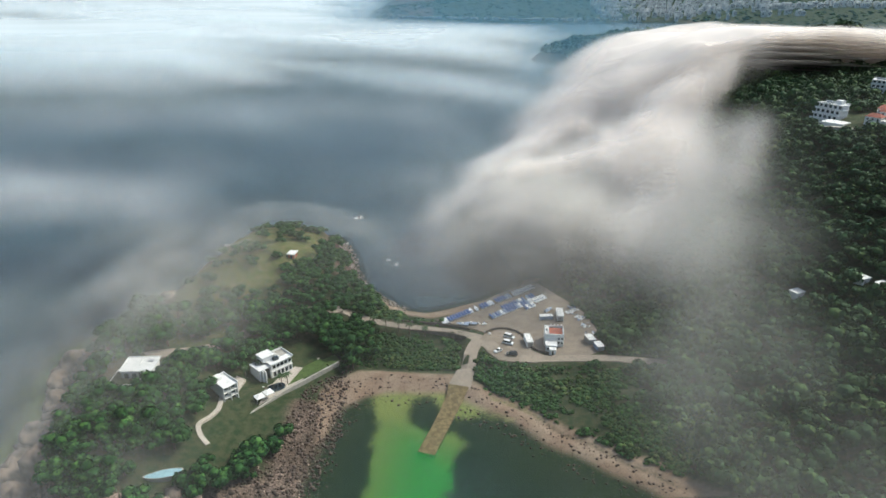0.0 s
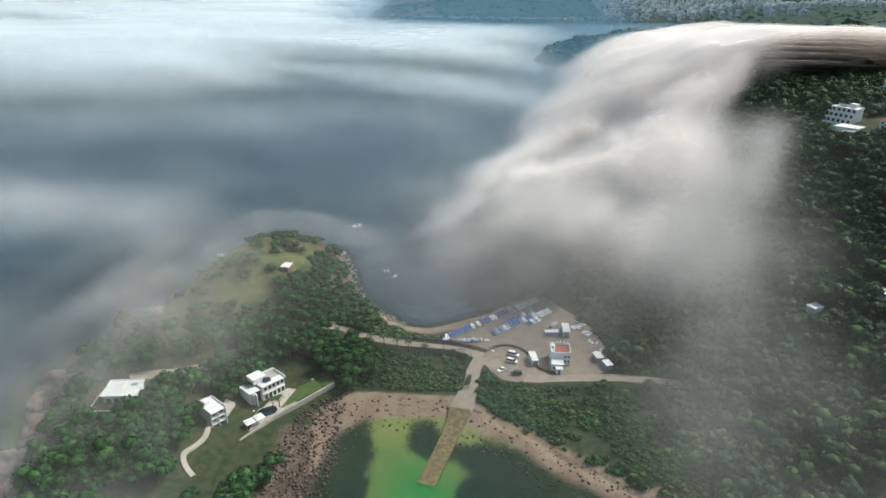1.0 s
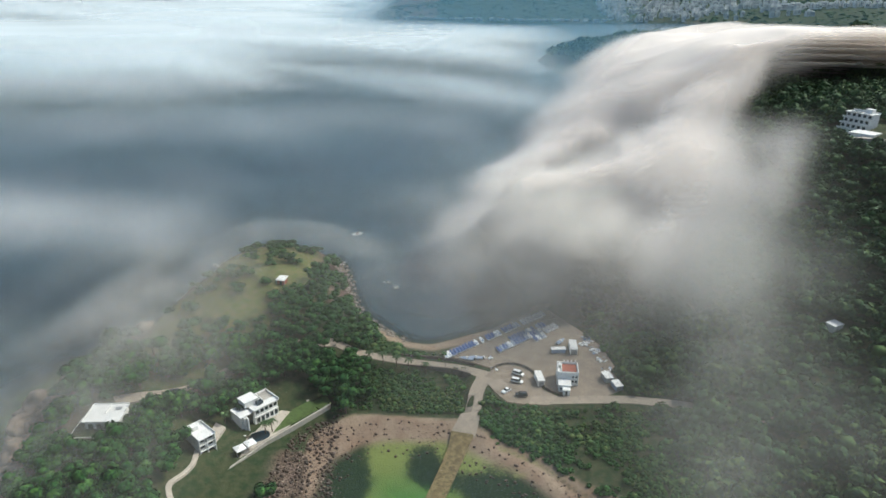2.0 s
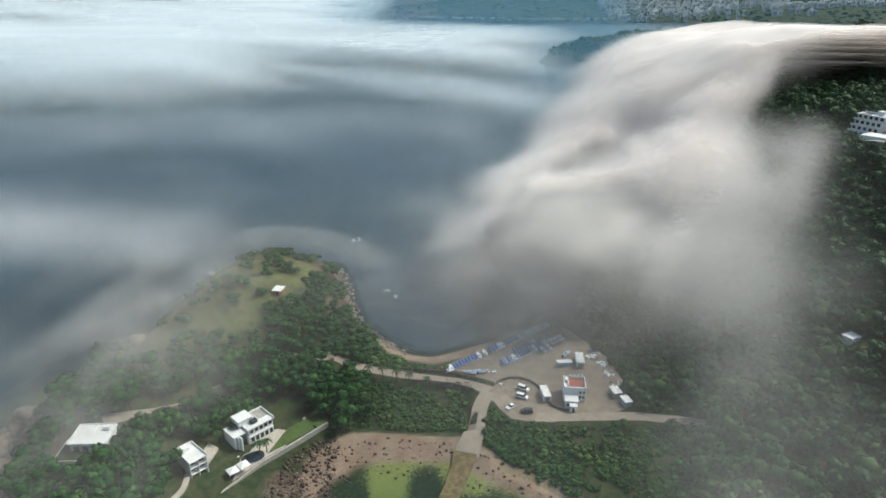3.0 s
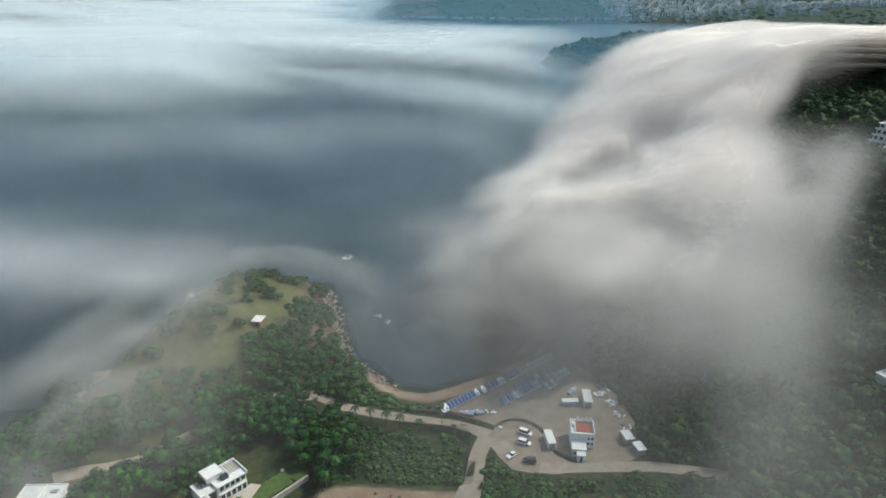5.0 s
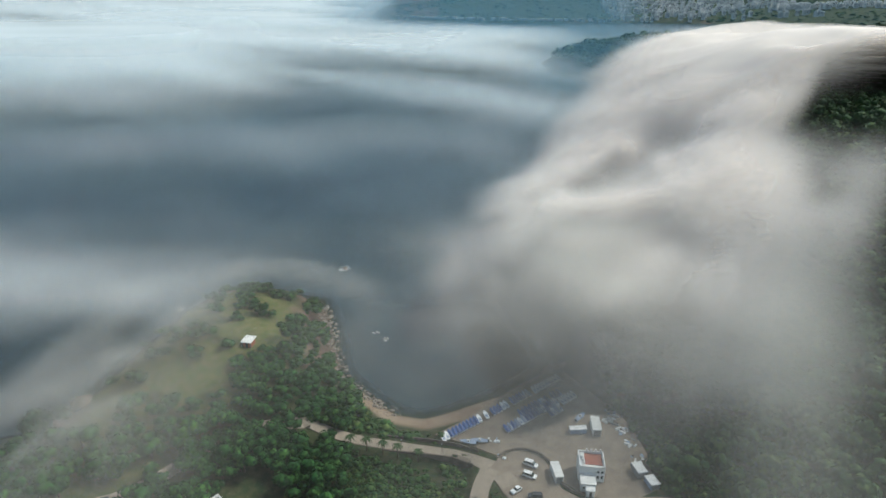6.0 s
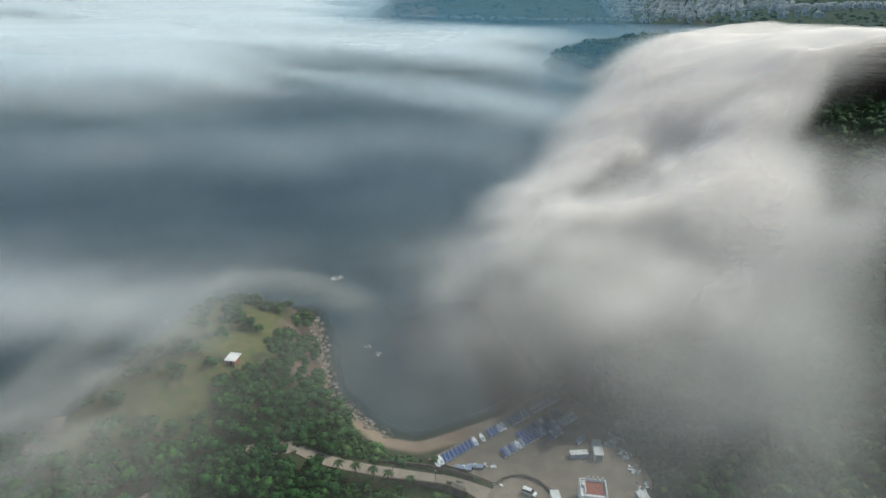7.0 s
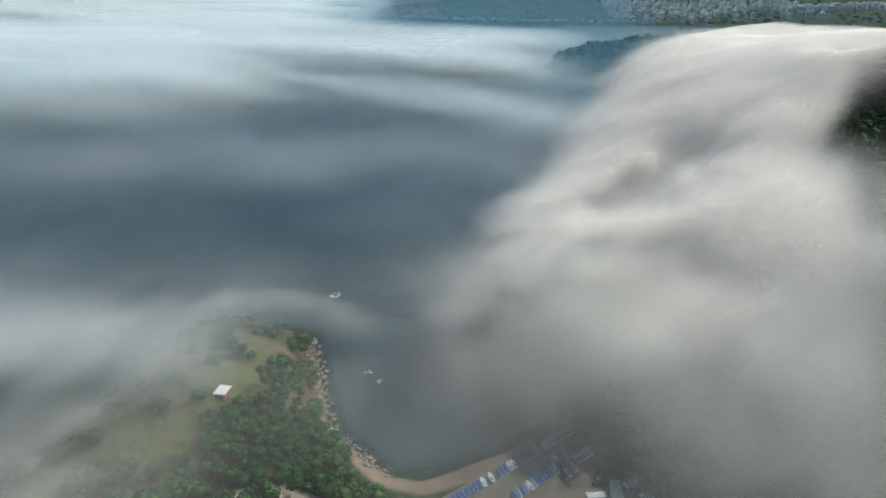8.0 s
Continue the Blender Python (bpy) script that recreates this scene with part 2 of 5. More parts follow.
me = grid_mesh("ground", GX, GY, GZ)
smooth(me)
dn = fbm(gx / 9, gy / 9, 31)
beach = sst(13.5 - S_NEAR + 5 * (dn - 0.5), 0, 2.5) * sst(GZ, -0.5, -0.1) * (((gy > 190) & (gx + 0.15 * (gy - 200) > -41) & (gx < 200)) | ((gy > 296) & (gx > -30))) * (gy < 352)
beach = beach * np.where((gy > 296), sst(8 - S_NEAR, 0, 3), 1)
west = sst(26 - S_NEAR + 16 * (dn - 0.5), 0, 12) * (gx < -100) * (gy < 300) + sst(20 - S_NEAR + 14 * (dn - 0.5), 0, 8) * ((gx < -42) & (gy < 236) | (gx < -40) & (gy > 320))
put_attr(me, "sand", np.clip(beach, 0, 1))
put_attr(me, "rock", np.clip(west + sst(14 - S_NEAR, 0, 10) * (gy > 480) * (gy < 2000) + 0.8 * sst(7 - GZ, 0, 4) * (gy > 2050) * (GZ > -1), 0, 1))
put_attr(me, "meadow", np.clip(gauss(gx, gy, -104, 325, 22, 45) * 1.5 + gauss(gx, gy, -80, 342, 14, 24) + 1.3 * gauss(gx, gy, -96, 384, 24, 20), 0, 1) * sst(dn, 0.2, 0.5))
put_attr(me, "bed", sst(-GZ, -0.1, 0.25))


def weed_at(x, y):
    """Where weed darkens the lagoon's bed."""
    w = 0.10 + 0.5 * fbm(x / 9, y / 9, 44, 5) + 0.9 * gauss(x, y, -37, 203, 10, 30) + 0.9 * gauss(x, y, 32, 200, 20, 17) + 0.6 * gauss(x, y, 56, 188, 22, 12)
    w = w - 0.45 * gauss(x, y, -11, 202, 11, 40) + 0.75 * gauss(x, y, -7, 234, 5, 9) + 0.5 * gauss(x, y, 18, 222, 14, 4, -20)
    return np.where(y < 300, w, 0.9)


put_attr(me, "weed", weed_at(gx, gy))
ground = tagged(new("ground", me), "wooded headland, sandy isthmus and green hillside ground", "ground", kind="structure")
me.materials.append(gm.m)

wx, wy = stretch(-180, 140, 2.5, -4800, 4900, 1.12), stretch(150, 430, 4, -600, 5300, 1.12)
sx_, sy_ = np.meshgrid(wx, wy)
me = grid_mesh("water", wx, wy, np.zeros(sx_.shape))
smooth(me)
put_attr(me, "depth", -height(sx_, sy_))
put_attr(me, "weed", weed_at(sx_, sy_))
put_attr(me, "inner", sst(300 - sy_, 0, 40) * sst(sx_, -70, -50))
wm = Mat("sea_water", 0.22, 0, 0.45)
dep, inner = wm.attr("depth").outputs["Fac"], wm.attr("inner").outputs["Fac"]
deep = wm.mix(wm.ramp(wm.noise(0.012, 3), 0.3, 0.7), (0.016, 0.033, 0.038), (0.026, 0.048, 0.054))
beds = wm.ramp(wm.math("ADD", wm.attr("weed").outputs["Fac"], wm.math("MULTIPLY", wm.math("SUBTRACT", wm.noise(0.5, 4), 0.5), 0.7)), 0.40, 0.62)
green = wm.mix(wm.ramp(dep, 0.3, 2.2), (0.11, 0.16, 0.03), (0.012, 0.22, 0.03))
green = wm.mix(beds, green, (0.006, 0.03, 0.016))
wm.colour(wm.mix(inner, deep, green))
wm.link(wm.mix(inner, wm.ramp(dep, -0.1, 1.6, 0.1, 1.0), wm.ramp(dep, 0.0, 2.6, 0.04, 0.72)), wm.b.inputs["Alpha"])
wm.bump(wm.noise(0.5, 4, 0.6, (1, 1.8, 1)), 0.08, 0.3)
me.materials.append(wm.m)
sea = tagged(new("water", me), "calm grey-blue sea with a green shallow lagoon", "water", kind="structure")


# ---------------------------------------------------------------- fog
def fog_material(name, tint, scale, stretch_=None, lo=0.3, hi=0.72, floor=0.0, detail=5):
    m = Mat(name)
    for n in list(m.t.nodes):
        if n.type == "BSDF_PRINCIPLED":
            m.t.nodes.remove(n)
    t = m.t
    out = [n for n in t.nodes if n.type == "OUTPUT_MATERIAL"][0]
    dif, tl, tr = t.nodes.new("ShaderNodeBsdfDiffuse"), t.nodes.new("ShaderNodeBsdfTranslucent"), t.nodes.new("ShaderNodeBsdfTransparent")
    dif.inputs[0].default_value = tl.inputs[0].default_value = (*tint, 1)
    half, mixs = t.nodes.new("ShaderNodeMixShader"), t.nodes.new("ShaderNodeMixShader")
    half.inputs[0].default_value = 0.20
    m.link(dif.outputs[0], half.inputs[1])
    m.link(tl.outputs[0], half.inputs[2])
    n1 = m.noise(scale, detail, 0.52, stretch_, 0.2)
    n2 = m.noise(scale * 0.3, 2, 0.5, stretch_)
    k = m.ramp(m.math("ADD", m.math("MULTIPLY", n1, 0.6), m.math("MULTIPLY", n2, 0.4)), lo, hi, floor, 1.0)
    a = m.math("MULTIPLY", m.attr("thickness").outputs["Fac"], k)
    m.link(a, mixs.inputs[0])
    m.link(tr.outputs[0], mixs.inputs[1])
    m.link(half.outputs[0], mixs.inputs[2])
    m.link(mixs.outputs[0], out.inputs["Surface"])
    return m.m


# light colour put into the tints: sun-warm for the banks, sky-blue over the sea
M["fog"] = fog_material("fog_sun_tinted", (0.99, 0.93, 0.875), 0.017, (1.0, 0.85, 0.8), 0.37, 0.60, 0.10)
M["farfog"] = fog_material("far_fog_sun_tinted", (0.99, 0.935, 0.885), 0.0055, (1.0, 0.7, 0.8), 0.34, 0.58, 0.2, 2)
M["mist"] = fog_material("mist_sky_tinted", (0.62, 0.73, 0.78), 0.0075, (0.7, 1.7, 1.0), 0.36, 0.62, 0.08, 5)
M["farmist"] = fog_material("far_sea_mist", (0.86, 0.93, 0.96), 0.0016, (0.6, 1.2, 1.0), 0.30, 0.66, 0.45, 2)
# shade put into a darker grey tint, here and for the puffs below
M["wisp"] = fog_material("thin_fog_shade_grey", (0.56, 0.55, 0.51), 0.022, (1.0, 1.0, 0.8), 0.36, 0.64, 0.08)

M["puffs"] = fog_material("mist_puffs_shade_grey", (0.62, 0.64, 0.65), 0.013, (0.7, 1.3, 0.6), 0.38, 0.62, 0.05)
# aerial haze put into the dark blue of the sheets that use this
M["haze"] = fog_material("painted_blue_haze", (0.22, 0.43, 0.56), 0.002, None, 0.2, 0.8, 0.6, 2)


def fog_layer(name, xs, ys, zfun, dens, mat, parent):
    """One layer of a fog body: a drifting sheet whose density thins out to nothing at its rim."""
    x, y = np.meshgrid(xs, ys)
    z = zfun(x, y)
    d = np.clip(dens(x, y, z), 0, 0.97)
    used = d > 0.004
    keep = used[:-1, :-1] | used[1:, :-1] | used[:-1, 1:] | used[1:, 1:]
    me = grid_mesh(name, xs, ys, z, keep)
    smooth(me)
    put_attr(me, "thickness", d)
    me.materials.append(mat)
    ob = new(name, me)
    ob.parent = parent
    return ob


FOG = {}


def fog_body(name, label, xs, ys, layers, mat):
    body = tagged(new(name), label, "fog", kind="stuff")
    FOG[name] = (body, [fog_layer("fog_layer", xs, ys, zf, df, mat, body) for zf, df in layers])


def slope(x, y):
    """The mainland slope without its small relief: what the fog flows over."""
    return 66 * sst(x + 0.10 * (y - 300) * (y > 300), 72, 330) * (0.55 + 0.45 * sst(y, 120, 420)) * (1 - 0.3 * sst(y, 640, 800))


def left_edge(y):
    """How far the bank reaches out over the bay."""
    return np.interp(y, [120, 250, 350, 400, 460, 600, 860, 1160, 1950, 2400], [60, 20, -20, 2, 18, 68, 150, 262, 580, 800])


def under_lid(base, rise, x, y):
    """The bank flattens out below the inversion, which sinks with distance."""
    room = np.maximum((152 - 0.054 * y - base) * (0.30 + 1.3 * fbm(x / 105, y / 150, 58, 4)), 3.0)
    return base + np.where(rise > 0, room * (1 - np.exp(-np.maximum(rise, 0) / room)), rise)


def build_fog():
    # the thick bank that pours over the mainland ridge down to the bay
    bx, by = stretch(-60, 330, 7, -200, 1700, 1.05, 18), stretch(120, 700, 7, 40, 2500, 1.05, 18)
    N = 13

    def bank_z(u, lift):
        def zf(x, y):
            over = sst(x, left_edge(y) - 60, left_edge(y) + 190)
            billow = fbm(x / 70, y / 70, 50, 4) - 0.45
            puff = 26 * sst(y, 620, 1200) * (fbm(x / 230, y / 230, 57, 2) - 0.4)
            base = lift + 0.97 * slope(x, y)
            rise = u * (10 + 50 * over) + ((5 + 16 * u) * billow * (1 - 0.6 * sst(y, 500, 900)) + u * puff) * (0.3 + 0.7 * over)
            return under_lid(base, rise, x, y)
        return zf

    layers = []
    for k in range(N):
        u = k / (N - 1)

        def df(x, y, z, u=u, k=k):
            n = fbm(x / 95, y / 140, 70, 4)
            le = left_edge(y + 70 * (fbm(x / 60, y / 60, 61) - 0.5)) + 34 * u
            right = np.interp(y, [300, 350, 390, 430, 500, 670, 970, 1400, 2400], [90, 114, 134, 146, 160, 262, 760, 900, 1500])
            core = sst(x + 70 * (n - 0.5), le - 45, le + 60) * (1 - sst(x + 100 * (n - 0.5), right - 25, right + 40))
            core = core * sst(y + 0.35 * x + 120 * (n - 0.5), 330, 500) * (1 - sst(y, 1900, 2450))
            lid = 1 - 0.75 * sst(u + 0.9 * (fbm(x / 60, y / 80, 90) - 0.5), 0.62, 1.05)
            return 0.72 * core * lid * (1 - sst(y + 0.1 * x, 760, 960))

        layers.append((bank_z(u, 5), df))
    fog_body("fog_bank", "thick fog bank, tinted sun-warm, pouring over the wooded ridge", bx, by, layers, M["fog"])

    # its head, farther back over the ridge
    layers = []
    for k in range(9):
        u = k / 8

        def zf(x, y, u=u):
            over = sst(x, left_edge(y) - 70, left_edge(y) + 200)
            puff = fbm(x / 230, y / 230, 57, 2) - 0.42
            base = 10 + 10 * sst(x, left_edge(y) + 60, left_edge(y) + 200) + 0.97 * slope(x, y)
            return under_lid(base, u * (12 + 50 * over + 34 * puff * (0.2 + 0.8 * over) * sst(y, 500, 900)) + 6 * puff, x, y)

        def df(x, y, z, u=u):
            n = fbm(x / 180, y / 220, 75, 3)
            le = left_edge(y) + 50 * (fbm(x / 120, y / 120, 61, 3) - 0.5) + 40 * u
            right = np.interp(y, [300, 500, 620, 700, 760, 850, 970, 1400, 2400], [100, 158, 215, 310, 560, 780, 860, 1000, 1300])
            core = sst(x, le - 50, le + 60) * (1 - sst(x + 160 * (n - 0.5), right - 40, right + 70))
            return 0.68 * core * sst(y + 0.2 * x, 580, 760) * (1 - sst(y + 0.25 * x + 250 * (n - 0.5), 1000, 1350)) * (1 - 0.7 * sst(u + (n - 0.5), 0.6, 1.1)) * (1 - 0.3 * sst(x + 300 * (n - 0.5), 380, 660))

        layers.append((zf, df))
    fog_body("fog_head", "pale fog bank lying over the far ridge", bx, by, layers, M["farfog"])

    # fog that spreads up the wooded slope as time goes on
    layers = []
    for k in range(7):
        u = k / 6

        def df(x, y, z, u=u):
            n = fbm(x / 60, y / 85, 170, 4)
            right = np.interp(y, [300, 390, 430, 500, 670, 970, 1400, 2400], [80, 126, 142, 162, 262, 640, 760, 1400])
            d = sst(x, right - 130, right - 50) * (1 - sst(x + 70 * (n - 0.5), right - 30, right + 22))
            return 0.42 * d * sst(y + 60 * (n - 0.5), 350, 450) * (1 - sst(y, 700, 950)) * sst(n, 0.22, 0.5)

        layers.append((bank_z(0.1 + 0.75 * u, 8), df))
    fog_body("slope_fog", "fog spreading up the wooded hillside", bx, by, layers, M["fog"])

    # ragged veils trailing over the yard and the foreground slope
    vx, vy = np.arange(-40, 330, 6.0), np.arange(70, 520, 6.0)
    layers = []
    for k in range(8):
        def zf(x, y, k=k):
            return 9 + 0.95 * slope(x, y) + 5.5 * k + 10 * (fbm(x / 60, y / 60, 55) - 0.5)

        def df(x, y, z, k=k):
            n = fbm(x / 75 + 0.04 * k, y / 60 + 0.03 * k, 140, 4)
            edge = np.interp(y, [100, 200, 270, 370, 455, 520], [150, 160, 172, 182, 160, 150])
            d = sst(x + 0.2 * (y - 250) + 60 * (n - 0.5), 28, 105) * (1 - sst(x + 90 * (n - 0.5), edge - 30, edge + 22))
            d = d * sst(y, 100, 190) * (1 - sst(y + 60 * (n - 0.5), 430, 510))
            gaps = 1 - 0.8 * gauss(x, y, 132, 242, 32, 38)
            return (0.065 + 0.15 * sst(y, 210, 360)) * d * gaps * sst(n + 0.5 * (fbm(x / 34, y / 26, 141, 4) - 0.5), 0.36, 0.62)

        layers.append((zf, df))
    fog_body("fog_veil", "ragged veils of fog, tinted shade-grey, above the wooded slope", vx, vy, layers, M["wisp"])

    # low mist over the open sea
    mx, my = stretch(-420, 300, 16, -1500, 900, 1.06), stretch(150, 900, 16, 60, 1400, 1.06)
    layers = []
    for k in range(6):
        def zf(x, y, k=k):
            return 6 + 8 * k + 12 * (fbm(x / 150, y / 110, 20, 3) - 0.5) * (1 - 0.95 * sst(y, 500, 1200)) 

        def df(x, y, z, k=k):
            u, v = 0.94 * x - 0.34 * y, 0.34 * x + 0.94 * y
            n = fbm(u / 230 + 0.10 * k, v / 85 + 0.07 * k, 33, 5)
            n = n + 0.30 * (fbm(u / 80 + 0.1 * k, v / 30 + 0.1 * k, 38, 4) - 0.5)
            open_sea = 1 - sst(x, 30 + 0.2 * (y - 350), 110 + 0.42 * (y - 350))
            away = sst(y + 0.35 * np.abs(x + 60), 600, 1500)
            d = (0.10 + 0.62 * away) * sst(n, 0.41, 0.58) + 0.32 * sst(away, 0.45, 1.0)
            d = d + 0.26 * gauss(x, y, -235, 370, 80, 45) * sst(n, 0.36, 0.58) + 0.16 * gauss(x, y, -170, 300, 40, 70)
            d = d * (1 - 0.85 * gauss(x, y, -70, 455, 130, 60)) * (1 - 0.85 * gauss(x, y, -230, 540, 170, 60)) * (1 - 0.5 * gauss(x, y, -60, 610, 130, 45))
            d = d * (1 - 0.9 * gauss(x, y, -40, 250, 75, 95)) * (1 - 0.85 * gauss(x, y, 230, 1300, 120, 160))
            d = d * (1 - 0.85 * sst(seg_dist(x, y, WEST + [(-46, 188), (-39, 236), (-29, 300), (-17, 314), (-41, 342), (-55, 392), (-80, 412)]), -14, 14))
            return d * open_sea * (0.13 + 0.30 * sst(y, 500, 1100)) * sst(y, 70, 160) * (1 - sst(y, 850, 1300))

        layers.append((zf, df))
    fog_body("sea_mist", "low streaks of mist, tinted sky-blue, over the sea", mx, my, layers, M["mist"])

    # the broad sheet of mist farther out, brightest to the west
    mx, my = stretch(-1200, 600, 40, -3800, 1600, 1.08, 120), stretch(600, 2400, 30, 560, 4900, 1.06, 90)
    layers = []
    for k in range(6):
        def zf(x, y, k=k):
            return 8 + 7 * k + 14 * (fbm(x / 420, y / 380, 26, 2) - 0.5) + 30 * sst(y, 2500, 4700)

        def df(x, y, z, k=k):
            n = fbm((0.94 * x - 0.34 * y) / 420 + 0.06 * k, (0.34 * x + 0.94 * y) / 210 + 0.05 * k, 35, 5)
            open_sea = 1 - sst(x, 20 + 0.1 * (y - 350), 140 + 0.14 * (y - 350))
            west = 1 - sst(x + 0.06 * (y - 2000) + 160 * (n - 0.5), -330, -150)
            d = sst(n + 0.20 * sst(-x + 0.6 * y, 500, 1900), 0.44, 0.66)
            d = d * (1 - 0.8 * gauss(x, y, 200, 1380, 120, 170))
            return 0.36 * d * open_sea * sst(y, 620, 1150) * (1 - (1 - west) * sst(y, 1500, 2250))

        layers.append((zf, df))
    fog_body("far_sea_mist", "broad sheet of mist, tinted sky-blue, on the open sea", mx, my, layers, M["farmist"])

    # streaks and puffs that drift between the headland and the open sea
    px, py = np.arange(-560, 60, 10.0), np.arange(240, 1000, 10.0)
    layers = []
    for k in range(5):
        def zf(x, y, k=k):
            return 28 + 5 * k + 9 * (fbm(x / 110, y / 90, 24, 2) - 0.5)

        def df(x, y, z, k=k):
            n = fbm(x / 150 + 0.05 * k, y / 62 + 0.04 * k, 91, 4)
            rim = sst(x, -560, -420) * (1 - sst(x, -60 + 0.08 * y, 30 + 0.1 * y)) * sst(y, 240, 330) * (1 - sst(y, 780, 1000))
            rim = rim * (1 - 0.8 * gauss(x, y, -60, 440, 90, 50)) * (1 - sst(seg_dist(x, y, WEST + [(-46, 188), (-39, 236), (-29, 300), (-17, 314), (-41, 342), (-55, 392), (-80, 412)]), -30, 6))
            patch = 0.30 + 1.3 * gauss(x, y, -228, 362, 70, 36, 15) + 0.6 * gauss(x, y, -330, 640, 150, 50)
            return 0.17 * rim * patch * sst(n, 0.42, 0.66) * (1 - 0.8 * gauss(x, y, -230, 520, 130, 45))

        layers.append((zf, df))
    fog_body("mist_streaks", "puffs of mist, tinted shade-grey, drifting past the headland", px, py, layers, M["puffs"])

    # aerial haze painted as slanted dark-blue sheets in the distance, before the far shore
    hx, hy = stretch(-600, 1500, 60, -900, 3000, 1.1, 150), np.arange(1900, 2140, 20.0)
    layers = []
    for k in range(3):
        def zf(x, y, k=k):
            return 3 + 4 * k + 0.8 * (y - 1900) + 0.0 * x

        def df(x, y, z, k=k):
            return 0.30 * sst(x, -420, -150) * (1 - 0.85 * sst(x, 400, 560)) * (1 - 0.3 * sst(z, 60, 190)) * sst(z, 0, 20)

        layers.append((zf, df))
    fog_body("far_haze_tint", "slanted blue sheets painted as haze before the far shore", hx, hy, layers, M["haze"])

    # blue-tinted slanted sheets painted as aerial haze before the wooded point across the water
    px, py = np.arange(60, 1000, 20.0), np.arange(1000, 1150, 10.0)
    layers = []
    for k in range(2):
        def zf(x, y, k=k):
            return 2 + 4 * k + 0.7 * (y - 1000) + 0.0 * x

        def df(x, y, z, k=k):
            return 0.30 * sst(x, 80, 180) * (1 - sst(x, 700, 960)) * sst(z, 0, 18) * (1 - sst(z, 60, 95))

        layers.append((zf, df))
    fog_body("point_haze_tint", "slanted blue sheets painted as haze before the wooded point", px, py, layers, M["haze"])

    # faint ground haze over the near land
    hx, hy = np.arange(-260, 340, 15.0), np.arange(60, 560, 15.0)
    layers = []
    for k in range(4):
        def zf(x, y, k=k):
            return 26 + 9 * k + 0.8 * slope(x, y)

        def df(x, y, z, k=k):
            rim = sst(x, -260, -170) * (1 - sst(x, 250, 330)) * sst(y, 60, 120) * (1 - sst(y, 430, 550))
            return (0.012 + 0.18 * gauss(x, y, 22, 345, 45, 42) + 0.03 * gauss(x, y, 50, 280, 45, 40)) * rim * (0.5 + fbm(x / 60, y / 60, 180 + k, 3))

        layers.append((zf, df))
    fog_body("ground_haze", "faint haze, tinted shade-grey, over the headland and yard", hx, hy, layers, M["wisp"])

    # thin cap that slides over the crest of the peninsula
    cx, cy = np.arange(-240, 20, 4.0), np.arange(150, 460, 4.0)
    layers = []
    for k in range(5):
        def zf(x, y, k=k):
            hill = 23 * gauss(x, y, -92, 342, 40, 58) + 14 * gauss(x, y, -125, 250, 36, 56)
            return 2.5 + 2.6 * k + hill

        def df(x, y, z, k=k):
            n = fbm(x / 30, y / 70, 80, 3)
            rim = 0.85 * gauss(x, y, -152, 300, 27, 85) + 0.85 * gauss(x, y, -112, 392, 36, 11) + 0.28 * gauss(x, y, -58, 388, 26, 8, -25) + 0.75 * gauss(x, y, -114, 315, 20, 48) + 0.3 * gauss(x, y, -112, 225, 26, 34)
            return 0.27 * rim * sst(n, 0.1, 0.7)

        layers.append((zf, df))
    fog_body("fog_cap", "thin veil of fog sliding over the hill crest", cx, cy, layers, M["wisp"])


build_fog()


# ---------------------------------------------------------------- helpers for things
def thing(name, label, category, m, group=""):
    ob = tagged(new(name), label, category, group)
    ob.matrix_basis = m
    return ob


def mesh_of(name, bm, mat):
    me = bpy.data.meshes.new(name)
    bm.to_mesh(me)
    bm.free()
    for x in mat if isinstance(mat, list) else [mat]:
        me.materials.append(x)
    return me


def part(name, bm, mat, parent, label="", at=None):
    ob = new(name, bm if isinstance(bm, bpy.types.Mesh) else mesh_of(name, bm, mat))
    ob.parent = parent
    if at is not None:
        ob.matrix_basis = at
    return tagged(ob, label)


def box(bm, x0, x1, y0, y1, z0, z1, bevel=0.0):
    r = bmesh.ops.create_cube(bm, size=1)
    for v in r["verts"]:
        v.co = Vector((x0 + (v.co.x + 0.5) * (x1 - x0), y0 + (v.co.y + 0.5) * (y1 - y0), z0 + (v.co.z + 0.5) * (z1 - z0)))
    if bevel:
        es = {e for v in r["verts"] for e in v.link_edges}
        bmesh.ops.bevel(bm, geom=list(es), offset=bevel, segments=1, affect="EDGES")
    return r["verts"]


def boxes(*args, bevel=0.0):
    bm = bmesh.new()
    for a in args:
        box(bm, *a, bevel=bevel)
    return bm


def window(parent, x0, x1, z0, z1, y, mats, side=1):
    """A window in a wall that faces -y (or +y): frame proud of the wall, pane set back in it."""
    s = -side
    fr = bmesh.new()
    w = 0.12
    for a in ((x0, x1, z0, z0 + w), (x0, x1, z1 - w, z1), (x0, x0 + w, z0 + w, z1 - w), (x1 - w, x1, z0 + w, z1 - w)):
        box(fr, a[0], a[1], min(y, y + s * 0.09), max(y, y + s * 0.09), a[2], a[3])
    win = part("window", fr, mats[0], parent)
    part("pane", boxes((x0 + w, x1 - w, min(y + s * 0.02, y + s * 0.04), max(y + s * 0.02, y + s * 0.04), z0 + w, z1 - w)), mats[1], win)
    return win


